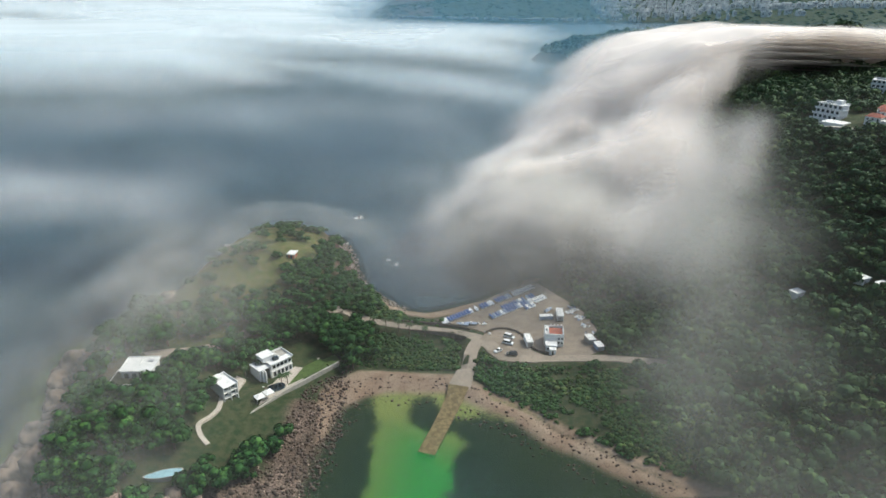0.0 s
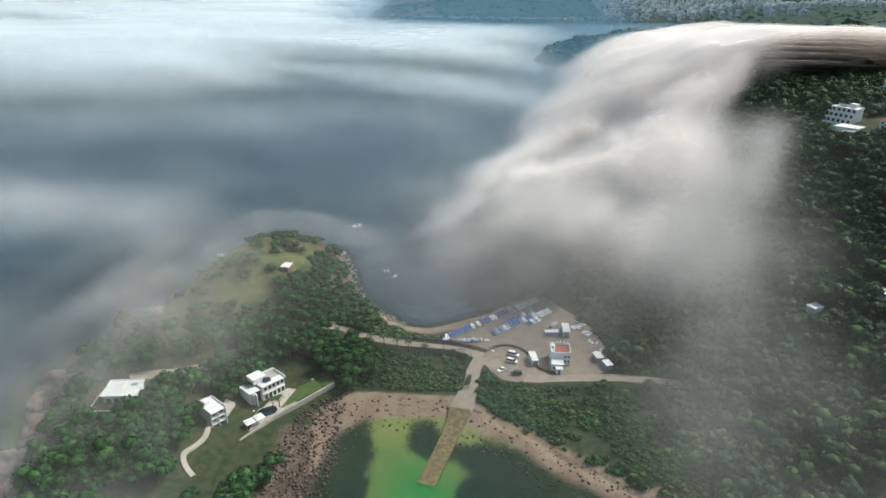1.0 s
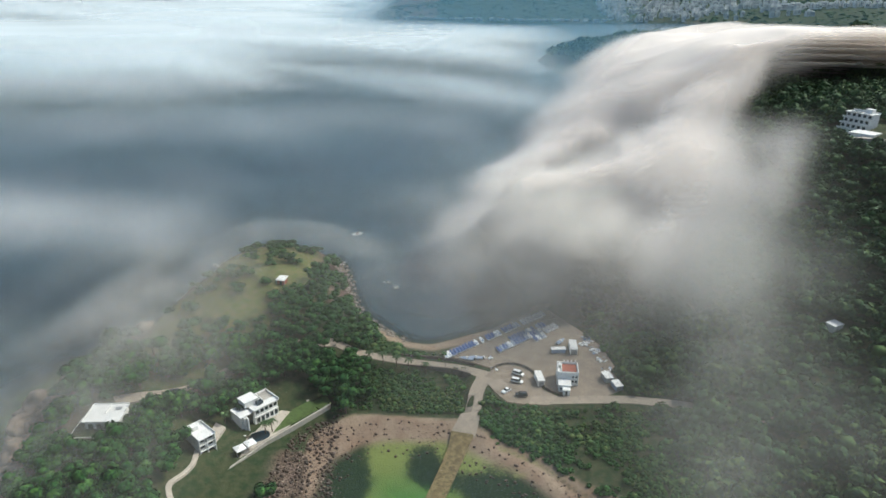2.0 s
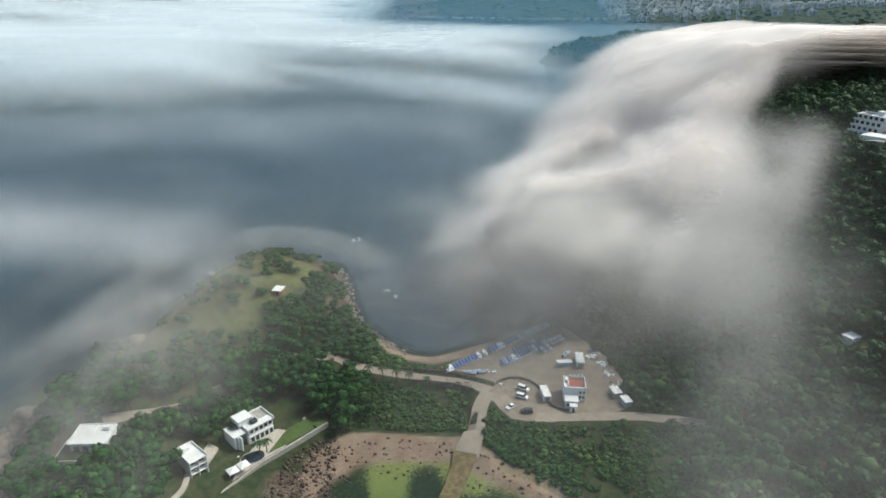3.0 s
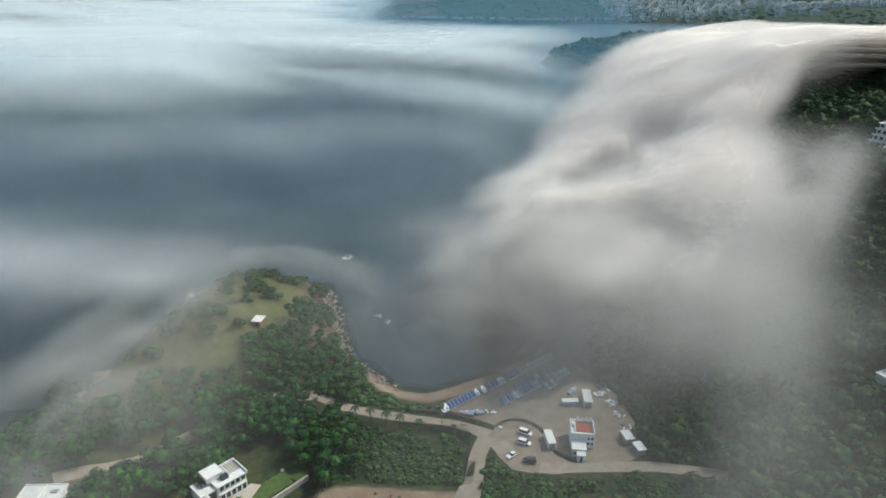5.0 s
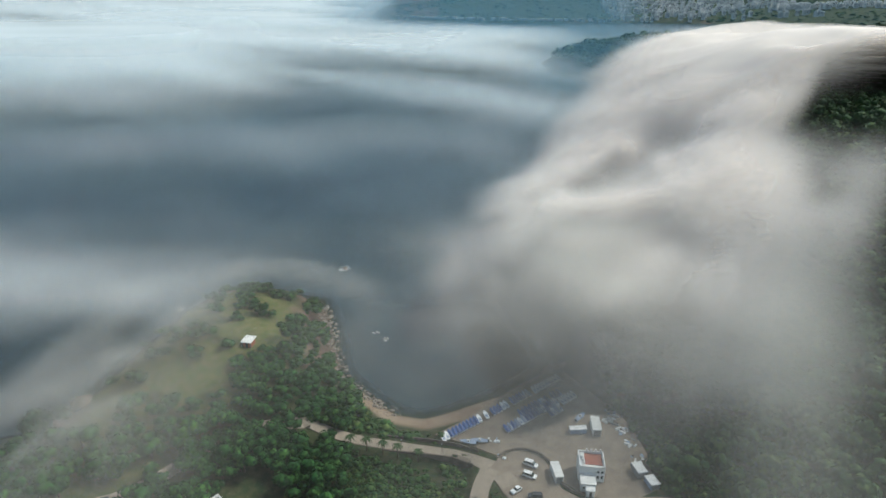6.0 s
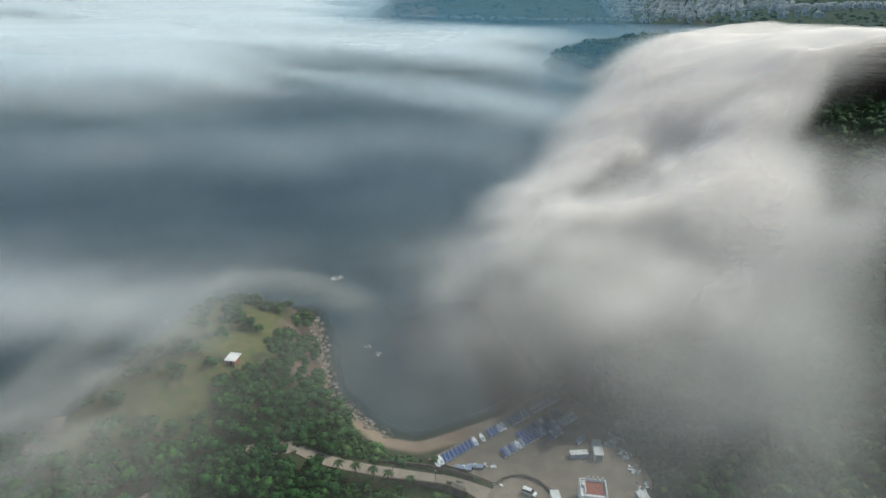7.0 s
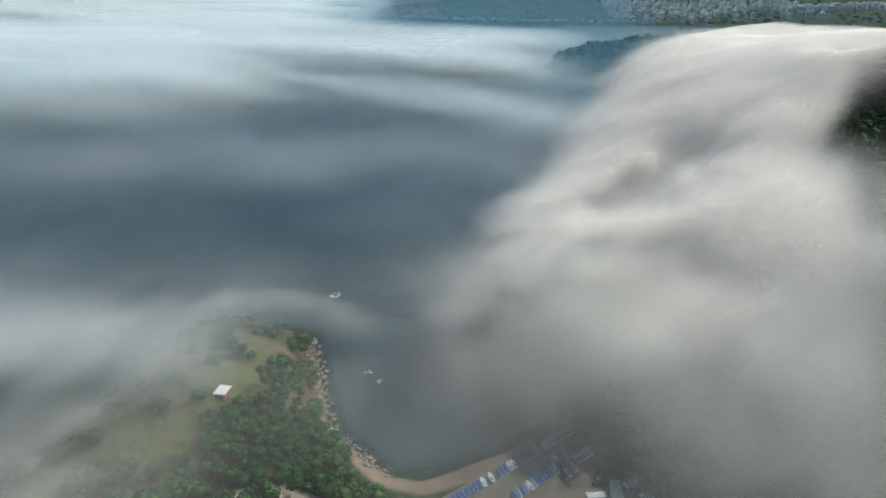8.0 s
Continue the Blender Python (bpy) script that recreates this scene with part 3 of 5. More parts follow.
def windowx(parent, y0, y1, z0, z1, x, mats, side=1):
    """The same in a wall that faces +x (or -x)."""
    fr = bmesh.new()
    w, s = 0.12, side
    for a in ((y0, y1, z0, z0 + w), (y0, y1, z1 - w, z1), (y0, y0 + w, z0 + w, z1 - w), (y1 - w, y1, z0 + w, z1 - w)):
        box(fr, min(x, x + s * 0.09), max(x, x + s * 0.09), a[0], a[1], a[2], a[3])
    win = part("window", fr, mats[0], parent)
    part("pane", boxes((min(x + s * 0.02, x + s * 0.04), max(x + s * 0.02, x + s * 0.04), y0 + w, y1 - w, z0 + w, z1 - w)), mats[1], win)
    return win


def ribbon(name, pts, widths, mat, lift=0.08, thick=0.25, flat=None, step=2.0):
    """A road or path along a line, draped on the ground, with thickness."""
    p = []
    for (a, wa), (b, wb) in zip(zip(pts, widths), list(zip(pts, widths))[1:]):
        n = max(1, int(math.dist(a, b) / step))
        p += [(a[0] + (b[0] - a[0]) * i / n, a[1] + (b[1] - a[1]) * i / n, wa + (wb - wa) * i / n) for i in range(n)]
    p.append((*pts[-1], widths[-1]))
    p = np.array(p)
    for _ in range(3):
        p[1:-1] = 0.25 * p[:-2] + 0.5 * p[1:-1] + 0.25 * p[2:]
    bm, rows = bmesh.new(), []
    for i in range(len(p)):
        d = p[min(i + 1, len(p) - 1)] - p[max(i - 1, 0)]
        d = d[:2] / np.hypot(*d[:2])
        nx, ny = -d[1], d[0]
        q = [(p[i, 0] + nx * p[i, 2] * f, p[i, 1] + ny * p[i, 2] * f) for f in (0.5, 0, -0.5)]
        zs = [hz(*c) if flat is None else flat for c in q]
        top = [bm.verts.new((*c, (max(zs) if abs(c[0] - q[1][0]) < 9 and max(zs) - min(zs) < 1.2 else z) + lift)) for c, z in zip(q, zs)]
        bot = [bm.verts.new((*c, z - thick)) for c, z in zip(q, zs)]
        rows.append((top, bot))
    for (t0, b0), (t1, b1) in zip(rows, rows[1:]):
        for j in (0, 1):
            bm.faces.new((t0[j], t0[j + 1], t1[j + 1], t1[j]))
        bm.faces.new((t0[0], t1[0], b1[0], b0[0]))
        bm.faces.new((t1[2], t0[2], b0[2], b1[2]))
    bmesh.ops.recalc_face_normals(bm, faces=bm.faces)
    return new(name, mesh_of(name, bm, mat))


def slab(name, outline, mat, top=None, lift=0.06, thick=0.5):
    """A paved, grassed or gravelled patch with an even or ground-following top."""
    bm = bmesh.new()
    vs = [bm.verts.new((x, y, (hz(x, y) if top is None else top) + lift)) for x, y in outline]
    f = bm.faces.new(vs)
    if f.normal.z < 0:
        f.normal_flip()
    r = bmesh.ops.extrude_face_region(bm, geom=[f])
    for v in [g for g in r["geom"] if isinstance(g, bmesh.types.BMVert)]:
        v.co.z -= thick
    bmesh.ops.recalc_face_normals(bm, faces=bm.faces)
    return new(name, mesh_of(name, bm, mat))


def wall_line(bm, pts, width, z0, z1):
    for a, b in zip(pts, pts[1:]):
        d = Vector((b[0] - a[0], b[1] - a[1], 0))
        n = Vector((-d.y, d.x, 0)).normalized() * width / 2
        q = [Vector((*a, 0)) + n, Vector((*b, 0)) + n, Vector((*b, 0)) - n, Vector((*a, 0)) - n]
        lo = [bm.verts.new((v.x, v.y, z0)) for v in q]
        hi = [bm.verts.new((v.x, v.y, z1)) for v in q]
        for i in range(4):
            bm.faces.new((lo[i], lo[(i + 1) % 4], hi[(i + 1) % 4], hi[i]))
        bm.faces.new(hi)
    bmesh.ops.recalc_face_normals(bm, faces=bm.faces)


# ---------------------------------------------------------------- roads, yard, ramp, walls
YARD = [(-2, 300), (10, 294.5), (19, 289.5), (30, 292), (37, 287), (40, 277), (46, 271), (60, 269), (69, 274), (71, 292), (69, 308), (62, 322), (50, 342), (43, 340), (27, 327), (8, 308)]
PARK = [(16, 282), (20, 288.5), (25, 291), (30, 291.5), (35, 288), (37.5, 282), (39, 274), (44, 270), (40, 264), (30, 264.5), (24, 266), (20, 272)]
tagged(slab("yard", YARD, M["yard"], 3.0, 0.07), "sandy gravel boat yard on the isthmus", "yard", kind="structure")
tagged(slab("car_park", PARK, M["yard"], 3.0, 0.11), "dusty sand-coloured turning area for cars", "car park", kind="structure")
tagged(ribbon("road", [(-46, 297), (-37, 294.5), (-21, 293.6), (-6, 292), (6, 290), (14, 286), (18, 283)], [5, 5, 4.6, 4.4, 4.4, 5, 7], M["road"], 0.15), "pale concrete lane across the isthmus", "road", kind="structure")
tagged(ribbon("road_lower", [(20, 280), (26, 270), (34, 267), (46, 267.5), (58, 268), (72, 268.5), (90, 265), (108, 256), (120, 250)], [7, 6, 5.5, 5, 5, 5, 4.5, 4, 4], M["road"], 0.19), "dusty track from the yard up the wooded slope", "road", kind="structure")
tagged(ribbon("ramp_upper", [(17, 284), (13, 274), (11.5, 264), (9, 254), (7, 248)], [6, 5.5, 6, 8, 9], M["road"], 0.2), "worn concrete track down to the beach", "ramp", kind="structure")
bm = bmesh.new()
RAMP = [(7, 249, 8.4, 1.55), (5.5, 243, 7.0, 0.65), (2.5, 233, 6.2, 0.14), (-1, 222, 6.0, 0.05), (-5, 210, 6.2, 0.02)]
prev = None
for i, (x, y, w, z) in enumerate(RAMP):
    j0, j1 = RAMP[max(i - 1, 0)], RAMP[min(i + 1, len(RAMP) - 1)]
    d = Vector((j1[0] - j0[0], j1[1] - j0[1], 0)).normalized()
    n = Vector((-d.y, d.x, 0)) * w / 2
    c = Vector((x, y, z))
    row = [bm.verts.new(c + n), bm.verts.new(c - n), bm.verts.new(c - n - Vector((0, 0, 1.5))), bm.verts.new(c + n - Vector((0, 0, 1.5)))]
    if prev:
        for k in range(4):
            bm.faces.new((prev[k], prev[(k + 1) % 4], row[(k + 1) % 4], row[k]))
    prev = row
bm.faces.new(prev)
bmesh.ops.recalc_face_normals(bm, faces=bm.faces)
rm = Mat("slipway_concrete", 0.8)
rm.colour(rm.mix(rm.ramp(rm.noise(0.5, 5), 0.35, 0.65), (0.10, 0.075, 0.03), (0.18, 0.135, 0.06))).bump(rm.noise(3, 3), 0.3, 0.05)
tagged(new("slipway", mesh_of("slipway", bm, rm.m)), "brown weed-stained concrete slipway running into the lagoon", "slipway", kind="structure")

bm = bmesh.new()
wall_line(bm, [(-46, 293.5), (-37, 291.4), (-21, 290.7), (-6, 289.2), (4, 287.6), (11, 284)], 0.5, -0.3, 3.7)
tagged(new("retaining_wall", mesh_of("retaining_wall", bm, M["oldwall"])), "dark stained retaining wall below the lane", "wall", kind="structure")
bm = bmesh.new()
wall_line(bm, [(-40, 300), (-22, 298.4), (-4, 296.6), (6, 294.2), (13, 291)], 0.4, 2.6, 3.9)
tagged(new("lane_wall", mesh_of("lane_wall", bm, M["oldwall"])), "low dark wall along the lane", "wall", kind="structure")
bm = bmesh.new()
CURVE = [(20, 288.5), (22, 290.6), (25.5, 292.2), (29.5, 292.4), (33.5, 290.4), (36.3, 287), (38, 283), (38.8, 279), (39.6, 275.5), (42, 272.6), (46, 271)]
wall_line(bm, CURVE, 0.5, 2.8, 4.0)
tagged(new("kerb_wall", mesh_of("kerb_wall", bm, M["oldwall"])), "low curved wall round the parking circle", "wall", kind="structure")
bm = bmesh.new()
wall_line(bm, [(-81, 199), (-79.5, 206), (-73, 217), (-67.6, 226), (-60, 238), (-50, 250), (-42, 259.5)], 0.7, 0.2, 5.4)
tagged(new("sea_wall", mesh_of("sea_wall", bm, M["concrete"])), "pale concrete sea wall below the villas", "wall", kind="structure")
tagged(ribbon("road_upper", [(-112, 243), (-108, 246), (-102, 249), (-97, 253), (-91, 258), (-84, 268), (-76, 280), (-62, 290), (-46, 297)], [6, 6, 5, 4, 4, 4, 4, 4.5, 5], M["road"], 0.2, 0.6), "narrow concrete lane through the trees", "road", kind="structure")

# ---------------------------------------------------------------- the villas
GW = [M["white"], M["glass"]]
TZ = 5.0


def villa():
    v = thing("villa", "white two-storey flat-roofed villa with a band of windows", "house", pose(-66.2, 246.8, TZ, 0, 0, 47))
    part("wall", boxes((0, 9.6, 0, 7.5, 0, 3.1), (0.2, 9.6, 0.25, 7.5, 3.1, 6.2), (-5.0, 0, 1.2, 7.0, 0, 5.4)), M["white"], v)
    part("roof", boxes((-0.3, 9.9, -0.5, 7.8, 6.2, 6.5)), M["roofwhite"], v, "flat white roof slab")
    part("parapet", boxes((-0.3, 9.9, 7.5, 7.8, 6.5, 7.1), (9.6, 9.9, -0.5, 7.5, 6.5, 7.1), (5.2, 5.4, 2.5, 7.5, 6.5, 7.1)), M["white"], v)
    part("roof_terrace", boxes((5.5, 9.5, 2.6, 7.4, 6.504, 6.56)), M["concrete"], v, "grey paved roof terrace")
    part("stair_block", boxes((-1.5, 3.6, 3.0, 7.6, 6.504, 8.4), (-1.7, 3.8, 2.8, 7.8, 8.4, 8.6)), M["white"], v)
    part("skylight", boxes((2.4, 4.6, 1.2, 2.9, 6.504, 7.6)), M["glass"], v, "dark glass stair light")
    for i in range(5):
        window(v, 0.7 + 1.8 * i, 2.2 + 1.8 * i, 0.5, 2.7, 0.0, GW)
        window(v, 0.7 + 1.8 * i, 2.2 + 1.8 * i, 3.9, 5.6, 0.25, GW)
    windowx(v, 1.5, 3.5, 3.8, 5.5, 9.6, GW)
    windowx(v, 4.5, 6.5, 0.6, 2.6, 9.6, GW)
    part("glass_front", boxes((-3.0, -0.15, 1.08, 1.18, 0.2, 5.0)), M["glass"], v, "tall dark glazed hall")
    for i in range(3):
        part("fin", boxes((-4.9 + 0.75 * i, -4.5 + 0.75 * i, -1.2 - 0.9 * i + 1.4, 1.15, 0, 5.4)), M["white"], v, "white fin wall")
    part("canopy", boxes((-5.2, 0.1, 0.2, 7.2, 5.4, 5.65)), M["roofwhite"], v)
    part("balcony", boxes((0.2, 9.6, -0.35, 0.2, 3.05, 3.25)), M["white"], v)


villa()


def small_villa():
    v = thing("villa", "small white house with stacked balconies among trees", "house", pose(-78.4, 227.4, hz(-78, 231) - 1.0, 0, 0, 49))
    part("wall", boxes((0, 5.6, 1.3, 9, 0, 6.6)), M["white"], v)
    part("roof", boxes((-0.25, 5.85, -0.1, 9.2, 6.6, 6.85)), M["roofwhite"], v)
    part("parapet", boxes((-0.25, 5.85, 9.0, 9.2, 6.85, 7.4), (-0.25, -0.05, -0.1, 9.0, 6.85, 7.4), (5.65, 5.85, -0.1, 9.0, 6.85, 7.4)), M["white"], v)
    part("roof_box", boxes((1.0, 3.0, 5.5, 8.0, 6.854, 8.4)), M["white"], v)
    part("side_wall", boxes((-0.1, 0.12, 0, 1.3, 0, 6.6)), M["white"], v)
    part("side_wall", boxes((5.48, 5.7, 0, 1.3, 0, 6.6)), M["white"], v)
    part("side_wall", boxes((2.7, 2.9, 0, 1.3, 0, 6.6)), M["white"], v)
    for z in (2.0, 4.3):
        part("balcony", boxes((0.12, 2.7, 0, 1.3, z, z + 0.2), (2.9, 5.48, 0, 1.3, z, z + 0.2)), M["white"], v)
    for x in (0.3, 3.1):
        for z in (0.3, 2.4, 4.7):
            window(v, x, x + 2.2, z, z + 1.7, 1.3, GW)


small_villa()


def cliff_house():
    v = thing("house", "low white flat-roofed house on the seaward slope", "house", pose(-114.4, 228.0, hz(-112, 233) - 1.2, 0, 0, 4))
    part("wall", boxes((0, 10.5, 0, 8.5, -2, 4.0)), M["white"], v)
    part("roof", boxes((-0.5, 11, -0.6, 9, 4.0, 4.35)), M["roofwhite"], v, "wide flat white roof")
    part("parapet", boxes((-0.5, 11, 8.8, 9.0, 4.35, 4.7), (-0.5, -0.3, -0.6, 8.8, 4.35, 4.7), (5.2, 5.4, 3.5, 8.8, 4.35, 4.75)), M["white"], v)
    part("roof_vent", boxes((7.5, 9.5, 5.5, 6.8, 4.354, 4.65)), M["metal"], v)
    part("terrace", boxes((-3.5, 0, -4.5, 6, -2.2, 0.5), (0, 5, -4.5, 0, -2.2, 0.5)), M["paving"], v)
    for x in (0.8, 3.4, 6.0, 8.0):
        window(v, x, x + 1.9, 1.0, 3.2, 0, GW)
    part("balustrade", boxes((-3.5, -3.35, -4.5, 6, 0.5, 1.4), (-3.35, 5, -4.5, -4.35, 0.5, 1.4)), M["white"], v)


cliff_house()
tagged(slab("villa_terrace", [(-75, 228), (-71, 222.5), (-66.2, 230.5), (-60, 239.5), (-54, 247), (-55, 255), (-60, 256), (-68, 249), (-73, 243), (-75, 236)], M["paving"], TZ, 0.05, 3), "pale paved pool terrace", "terrace", kind="structure")
tagged(slab("lawn_upper", [(-59.2, 242.5), (-53, 248.5), (-46, 256.5), (-50, 262), (-55.5, 256)], M["grass"], TZ, 0.11, 3), "mown green lawn beside the villa", "lawn", kind="structure")
tagged(slab("lawn_lower", [(-81, 222), (-76.5, 213.5), (-71.8, 221), (-74.8, 227.5), (-78, 229.5)], M["grass"], TZ - 0.3, 0.07, 4), "small sloping lawn inside the sea wall", "lawn", kind="structure")
tagged(slab("garden_bed", [(-60, 262), (-52, 262), (-45, 257.5), (-42, 262), (-47, 270), (-57, 273)], M["grass"], TZ - 0.5, 0.05, 4), "green vegetable garden with paths", "garden", kind="structure")
tagged(slab("house_court", [(-80.5, 231), (-76, 234), (-75, 242), (-80, 245), (-82, 238)], M["paving"], hz(-79, 238), 0.15, 2), "paved court beside the small house", "court", kind="structure")
tagged(ribbon("garden_path", [(-80, 229), (-79, 222), (-80.5, 217), (-83, 212), (-80.5, 207), (-77, 204)], [1.6] * 6, M["paving"], 0.35, 0.6, step=1.0), "stepped stone garden path", "path", kind="structure")
for i, (a, b) in enumerate((((-57, 264), (-49, 267)), ((-52.5, 265), (-48.2, 258)), ((-62, 271), (-57.5, 265)))):
    tagged(ribbon("garden_walk", [a, b], [1.0, 1.0], M["paving"], 0.35 if i else 0.4, 0.4, TZ - 0.5, 1.0), "straight pale garden path", "path", kind="structure")

bm = bmesh.new()
ring = [bm.verts.new((2.9 * math.cos(a) * (1 + 0.18 * math.sin(2 * a)), 4.0 * math.sin(a), 0)) for a in np.linspace(0, 2 * math.pi, 28, endpoint=False)]
bm.faces.new(ring)
pool = thing("swimming_pool", "dark-tiled oval pool in the villa terrace", "pool", pose(-63.4, 240.6, TZ + 0.13, 0, 0, -35))
part("water_surface", bm, M["darkpool"], pool)
bm = bmesh.new()
for i in range(28):
    a0, a1 = 2 * math.pi * i / 28, 2 * math.pi * (i + 1) / 28
    q = []
    for a in (a0, a1):
        for r, z in ((1.0, 0.0), (1.0, 0.12), (1.12, 0.12), (1.12, -0.06)):
            q.append(bm.verts.new((2.9 * r * math.cos(a) * (1 + 0.18 * math.sin(2 * a)), 4.0 * r * math.sin(a), z)))
    for k in range(3):
        bm.faces.new((q[k], q[k + 1], q[k + 5], q[k + 4]))
part("coping", bm, M["paving"], pool, "pale stone coping")


def sunshade(x, y, turn):
    s = thing("sunshade", "square white canvas sunshade on posts by the pool", "sunshade", pose(x, y, TZ + 0.06, 0, 0, turn), "sunshades by the pool")
    bm = bmesh.new()
    c = [bm.verts.new(p) for p in ((-1.7, -1.7, 2.3), (1.7, -1.7, 2.3), (1.7, 1.7, 2.3), (-1.7, 1.7, 2.3))]
    e = [bm.verts.new((v.co.x, v.co.y, 2.1)) for v in c]
    top = bm.verts.new((0, 0, 2.95))
    for i in range(4):
        bm.faces.new((c[i], c[(i + 1) % 4], top))
        bm.faces.new((e[i], e[(i + 1) % 4], c[(i + 1) % 4], c[i]))
    part("canopy", bm, M["canvas"], s)
    for px, py in ((-1.6, -1.6), (1.6, -1.6), (1.6, 1.6), (-1.6, 1.6)):
        part("post", boxes((px - 0.05, px + 0.05, py - 0.05, py + 0.05, 0, 2.2)), M["metal"], s)


sunshade(-67.2, 231.8, 40)
sunshade(-64.6, 234.6, 44)


def lounger(x, y, turn):
    s = thing("sun_lounger", "wooden sun lounger on the pool terrace", "lounger", pose(x, y, TZ + 0.06, 0, 0, turn), "loungers by the pool")
    part("frame", boxes((-0.35, 0.35, -1, 1, 0.25, 0.35)), M["bark"], s)
    part("backrest", boxes((-0.35, 0.35, 0.5, 1.1, 0.36, 0.42)), M["canvas"], s)
    for px in (-0.3, 0.3):
        for py in (-0.9, 0.9):
            part("leg", boxes((px - 0.04, px + 0.04, py - 0.04, py + 0.04, 0, 0.25)), M["bark"], s)


for p in ((-70.5, 236.5, 30), (-69, 238.5, 30), (-67.5, 240.2, 60), (-66.8, 236.5, 20)):
    lounger(*p)

bm = bmesh.new()
ring = [bm.verts.new((7.6 * math.cos(a) * (1 - 0.12 * math.cos(3 * a)), 2.6 * math.sin(a) + 1.1 * math.cos(a), 0)) for a in np.linspace(0, 2 * math.pi, 36, endpoint=False)]
bm.faces.new(ring)
pool = thing("swimming_pool", "pale blue kidney-shaped pool above the rocks", "pool", pose(-85, 188.6, hz(-85, 188.6) + 1.1, 0, 0, 8) @ Matrix.Diagonal((0.72, 0.72, 0.72, 1)))
part("water_surface", bm, M["pool"], pool)
bm = bmesh.new()
for i in range(36):
    q = []
    for a in (2 * math.pi * i / 36, 2 * math.pi * (i + 1) / 36):
        for r, z in ((1.0, -0.02), (1.0, 0.2), (1.06, 0.2), (1.08, -2.0)):
            q.append(bm.verts.new((7.6 * r * math.cos(a) * (1 - 0.12 * math.cos(3 * a)), 2.6 * r * math.sin(a) + 1.1 * r * math.cos(a), z)))
    for k in range(3):
        bm.faces.new((q[k], q[k + 1], q[k + 5], q[k + 4]))
part("coping", bm, M["concrete"], pool, "concrete pool rim")


def hut():
    v = thing("hut", "small shelter with a white flat roof on the hilltop", "hut", pose(-73.3, 325, hz(-73, 325) - 0.1, 0, 0, -8))
    part("wall", boxes((-1.6, 1.6, -1.8, 2.2, 0, 2.4)), M["terracotta"], v, "reddish brick walls")
    bm = boxes((-2.1, 2.1, -2.6, 2.8, 2.45, 2.65))
    part("roof", bm, M["roofwhite"], v, "pale flat roof")
    for x in (-1.9, 1.9):
        part("post", boxes((x - 0.08, x + 0.08, -2.5, -2.34, 0, 2.45)), M["metal"], v)
    part("door", boxes((-0.5, 0.5, -1.86, -1.8, 0, 2.0)), M["glass"], v)


hut()


# ---------------------------------------------------------------- boat yard
def clubhouse():
    v = thing("clubhouse", "white clubhouse with a red roof terrace and annexe", "house", pose(44.6, 275.5, 3.05, 0, 0, -6))
    part("wall", boxes((0, 8.2, 2.5, 10, 0, 5.2), (0.4, 5, -2.5, 2.5, 0, 3.0), (2.0, 4.5, -4.8, -2.5, 0, 2.4)), M["white"], v)
    part("roof_terrace", boxes((1.9, 7.6, 4.2, 9.6, 5.204, 5.4)), M["terracotta"], v, "red-tiled roof terrace")
    part("annexe_roof", boxes((0.2, 5.2, -2.6, 2.48, 3.0, 3.2), (1.8, 4.7, -5.0, -2.62, 2.4, 2.6)), M["roofwhite"], v)
    part("parapet", boxes((0, 8.2, 9.7, 10, 5.2, 6.2), (7.9, 8.2, 2.5, 9.7, 5.2, 6.2), (0, 0.3, 2.5, 9.7, 5.2, 6.2), (0.3, 7.9, 2.5, 2.8, 5.2, 5.9), (1.5, 1.8, 4, 9.7, 5.2, 6.0)), M["white"], v)
    for x in (2.5, 4.0, 5.5, 7.0):
        part("finial", boxes((x, x + 0.5, 9.75, 10.05, 6.2, 7.0)), M["white"], v)
    part("tank", boxes((0.5, 1.3, 6.5, 8.5, 5.204, 6.6), bevel=0.1), M["white"], v)
    for x in (5.6, 6.9):
        window(v, x, x + 1.0, 1.2, 2.6, 2.5, GW)
        window(v, x, x + 1.0, 3.4, 4.6, 2.5, GW)
    for x in (0.8, 3.2):
        window(v, x, x + 1.1, 0.9, 2.2, -2.5, GW)
    part("door", boxes((2.9, 3.7, -4.86, -4.8, 0, 2.0)), M["glass"], v)
    for y in (3.5, 6.0, 8.0):
        windowx(v, y, y + 1.2, 3.2, 4.4, 8.2, GW)
        windowx(v, y, y + 1.2, 1.0, 2.3, 8.2, GW)


clubhouse()


def container(x, y, turn, w, l, h, mat, label):
    s = thing("storage_shed", label, "shed", pose(x, y, 3.08, 0, 0, turn), "sheds in the boat yard")
    bm = boxes((0, w, 0, l, 0.1, h), bevel=0.05)
    part("body", bm, mat, s)
    for i in range(int(l / 0.8)):
        part("rib", boxes((-0.05, 0.0, 0.2 + 0.8 * i, 0.45 + 0.8 * i, 0.3, h - 0.2)), mat, s)
    part("roof", boxes((-0.12, w + 0.12, -0.12, l + 0.12, h, h + 0.12)), M["roofwhite"], s)
    part("door", boxes((0.3, w - 0.3, -0.06, 0.0, 0.15, h - 0.3)), M["metal"], s)


container(37.2, 276.2, 6, 2.6, 7.2, 2.7, M["white"], "white container shed beside the clubhouse")
container(54.0, 300.5, -4, 3.0, 8.0, 2.8, M["white"], "pale container shed at the back of the yard")
container(46.0, 303.5, -84, 2.2, 6.0, 1.8, M["tarpgrey"], "low grey-blue locker in the yard")
container(64.5, 279.0, 12, 3.2, 5.0, 2.4, M["metal"], "grey metal lean-to at the yard's edge")
container(67.3, 273.6, 14, 3.0, 4.5, 2.2, M["tarpgrey"], "bluish metal shed at the yard's edge")


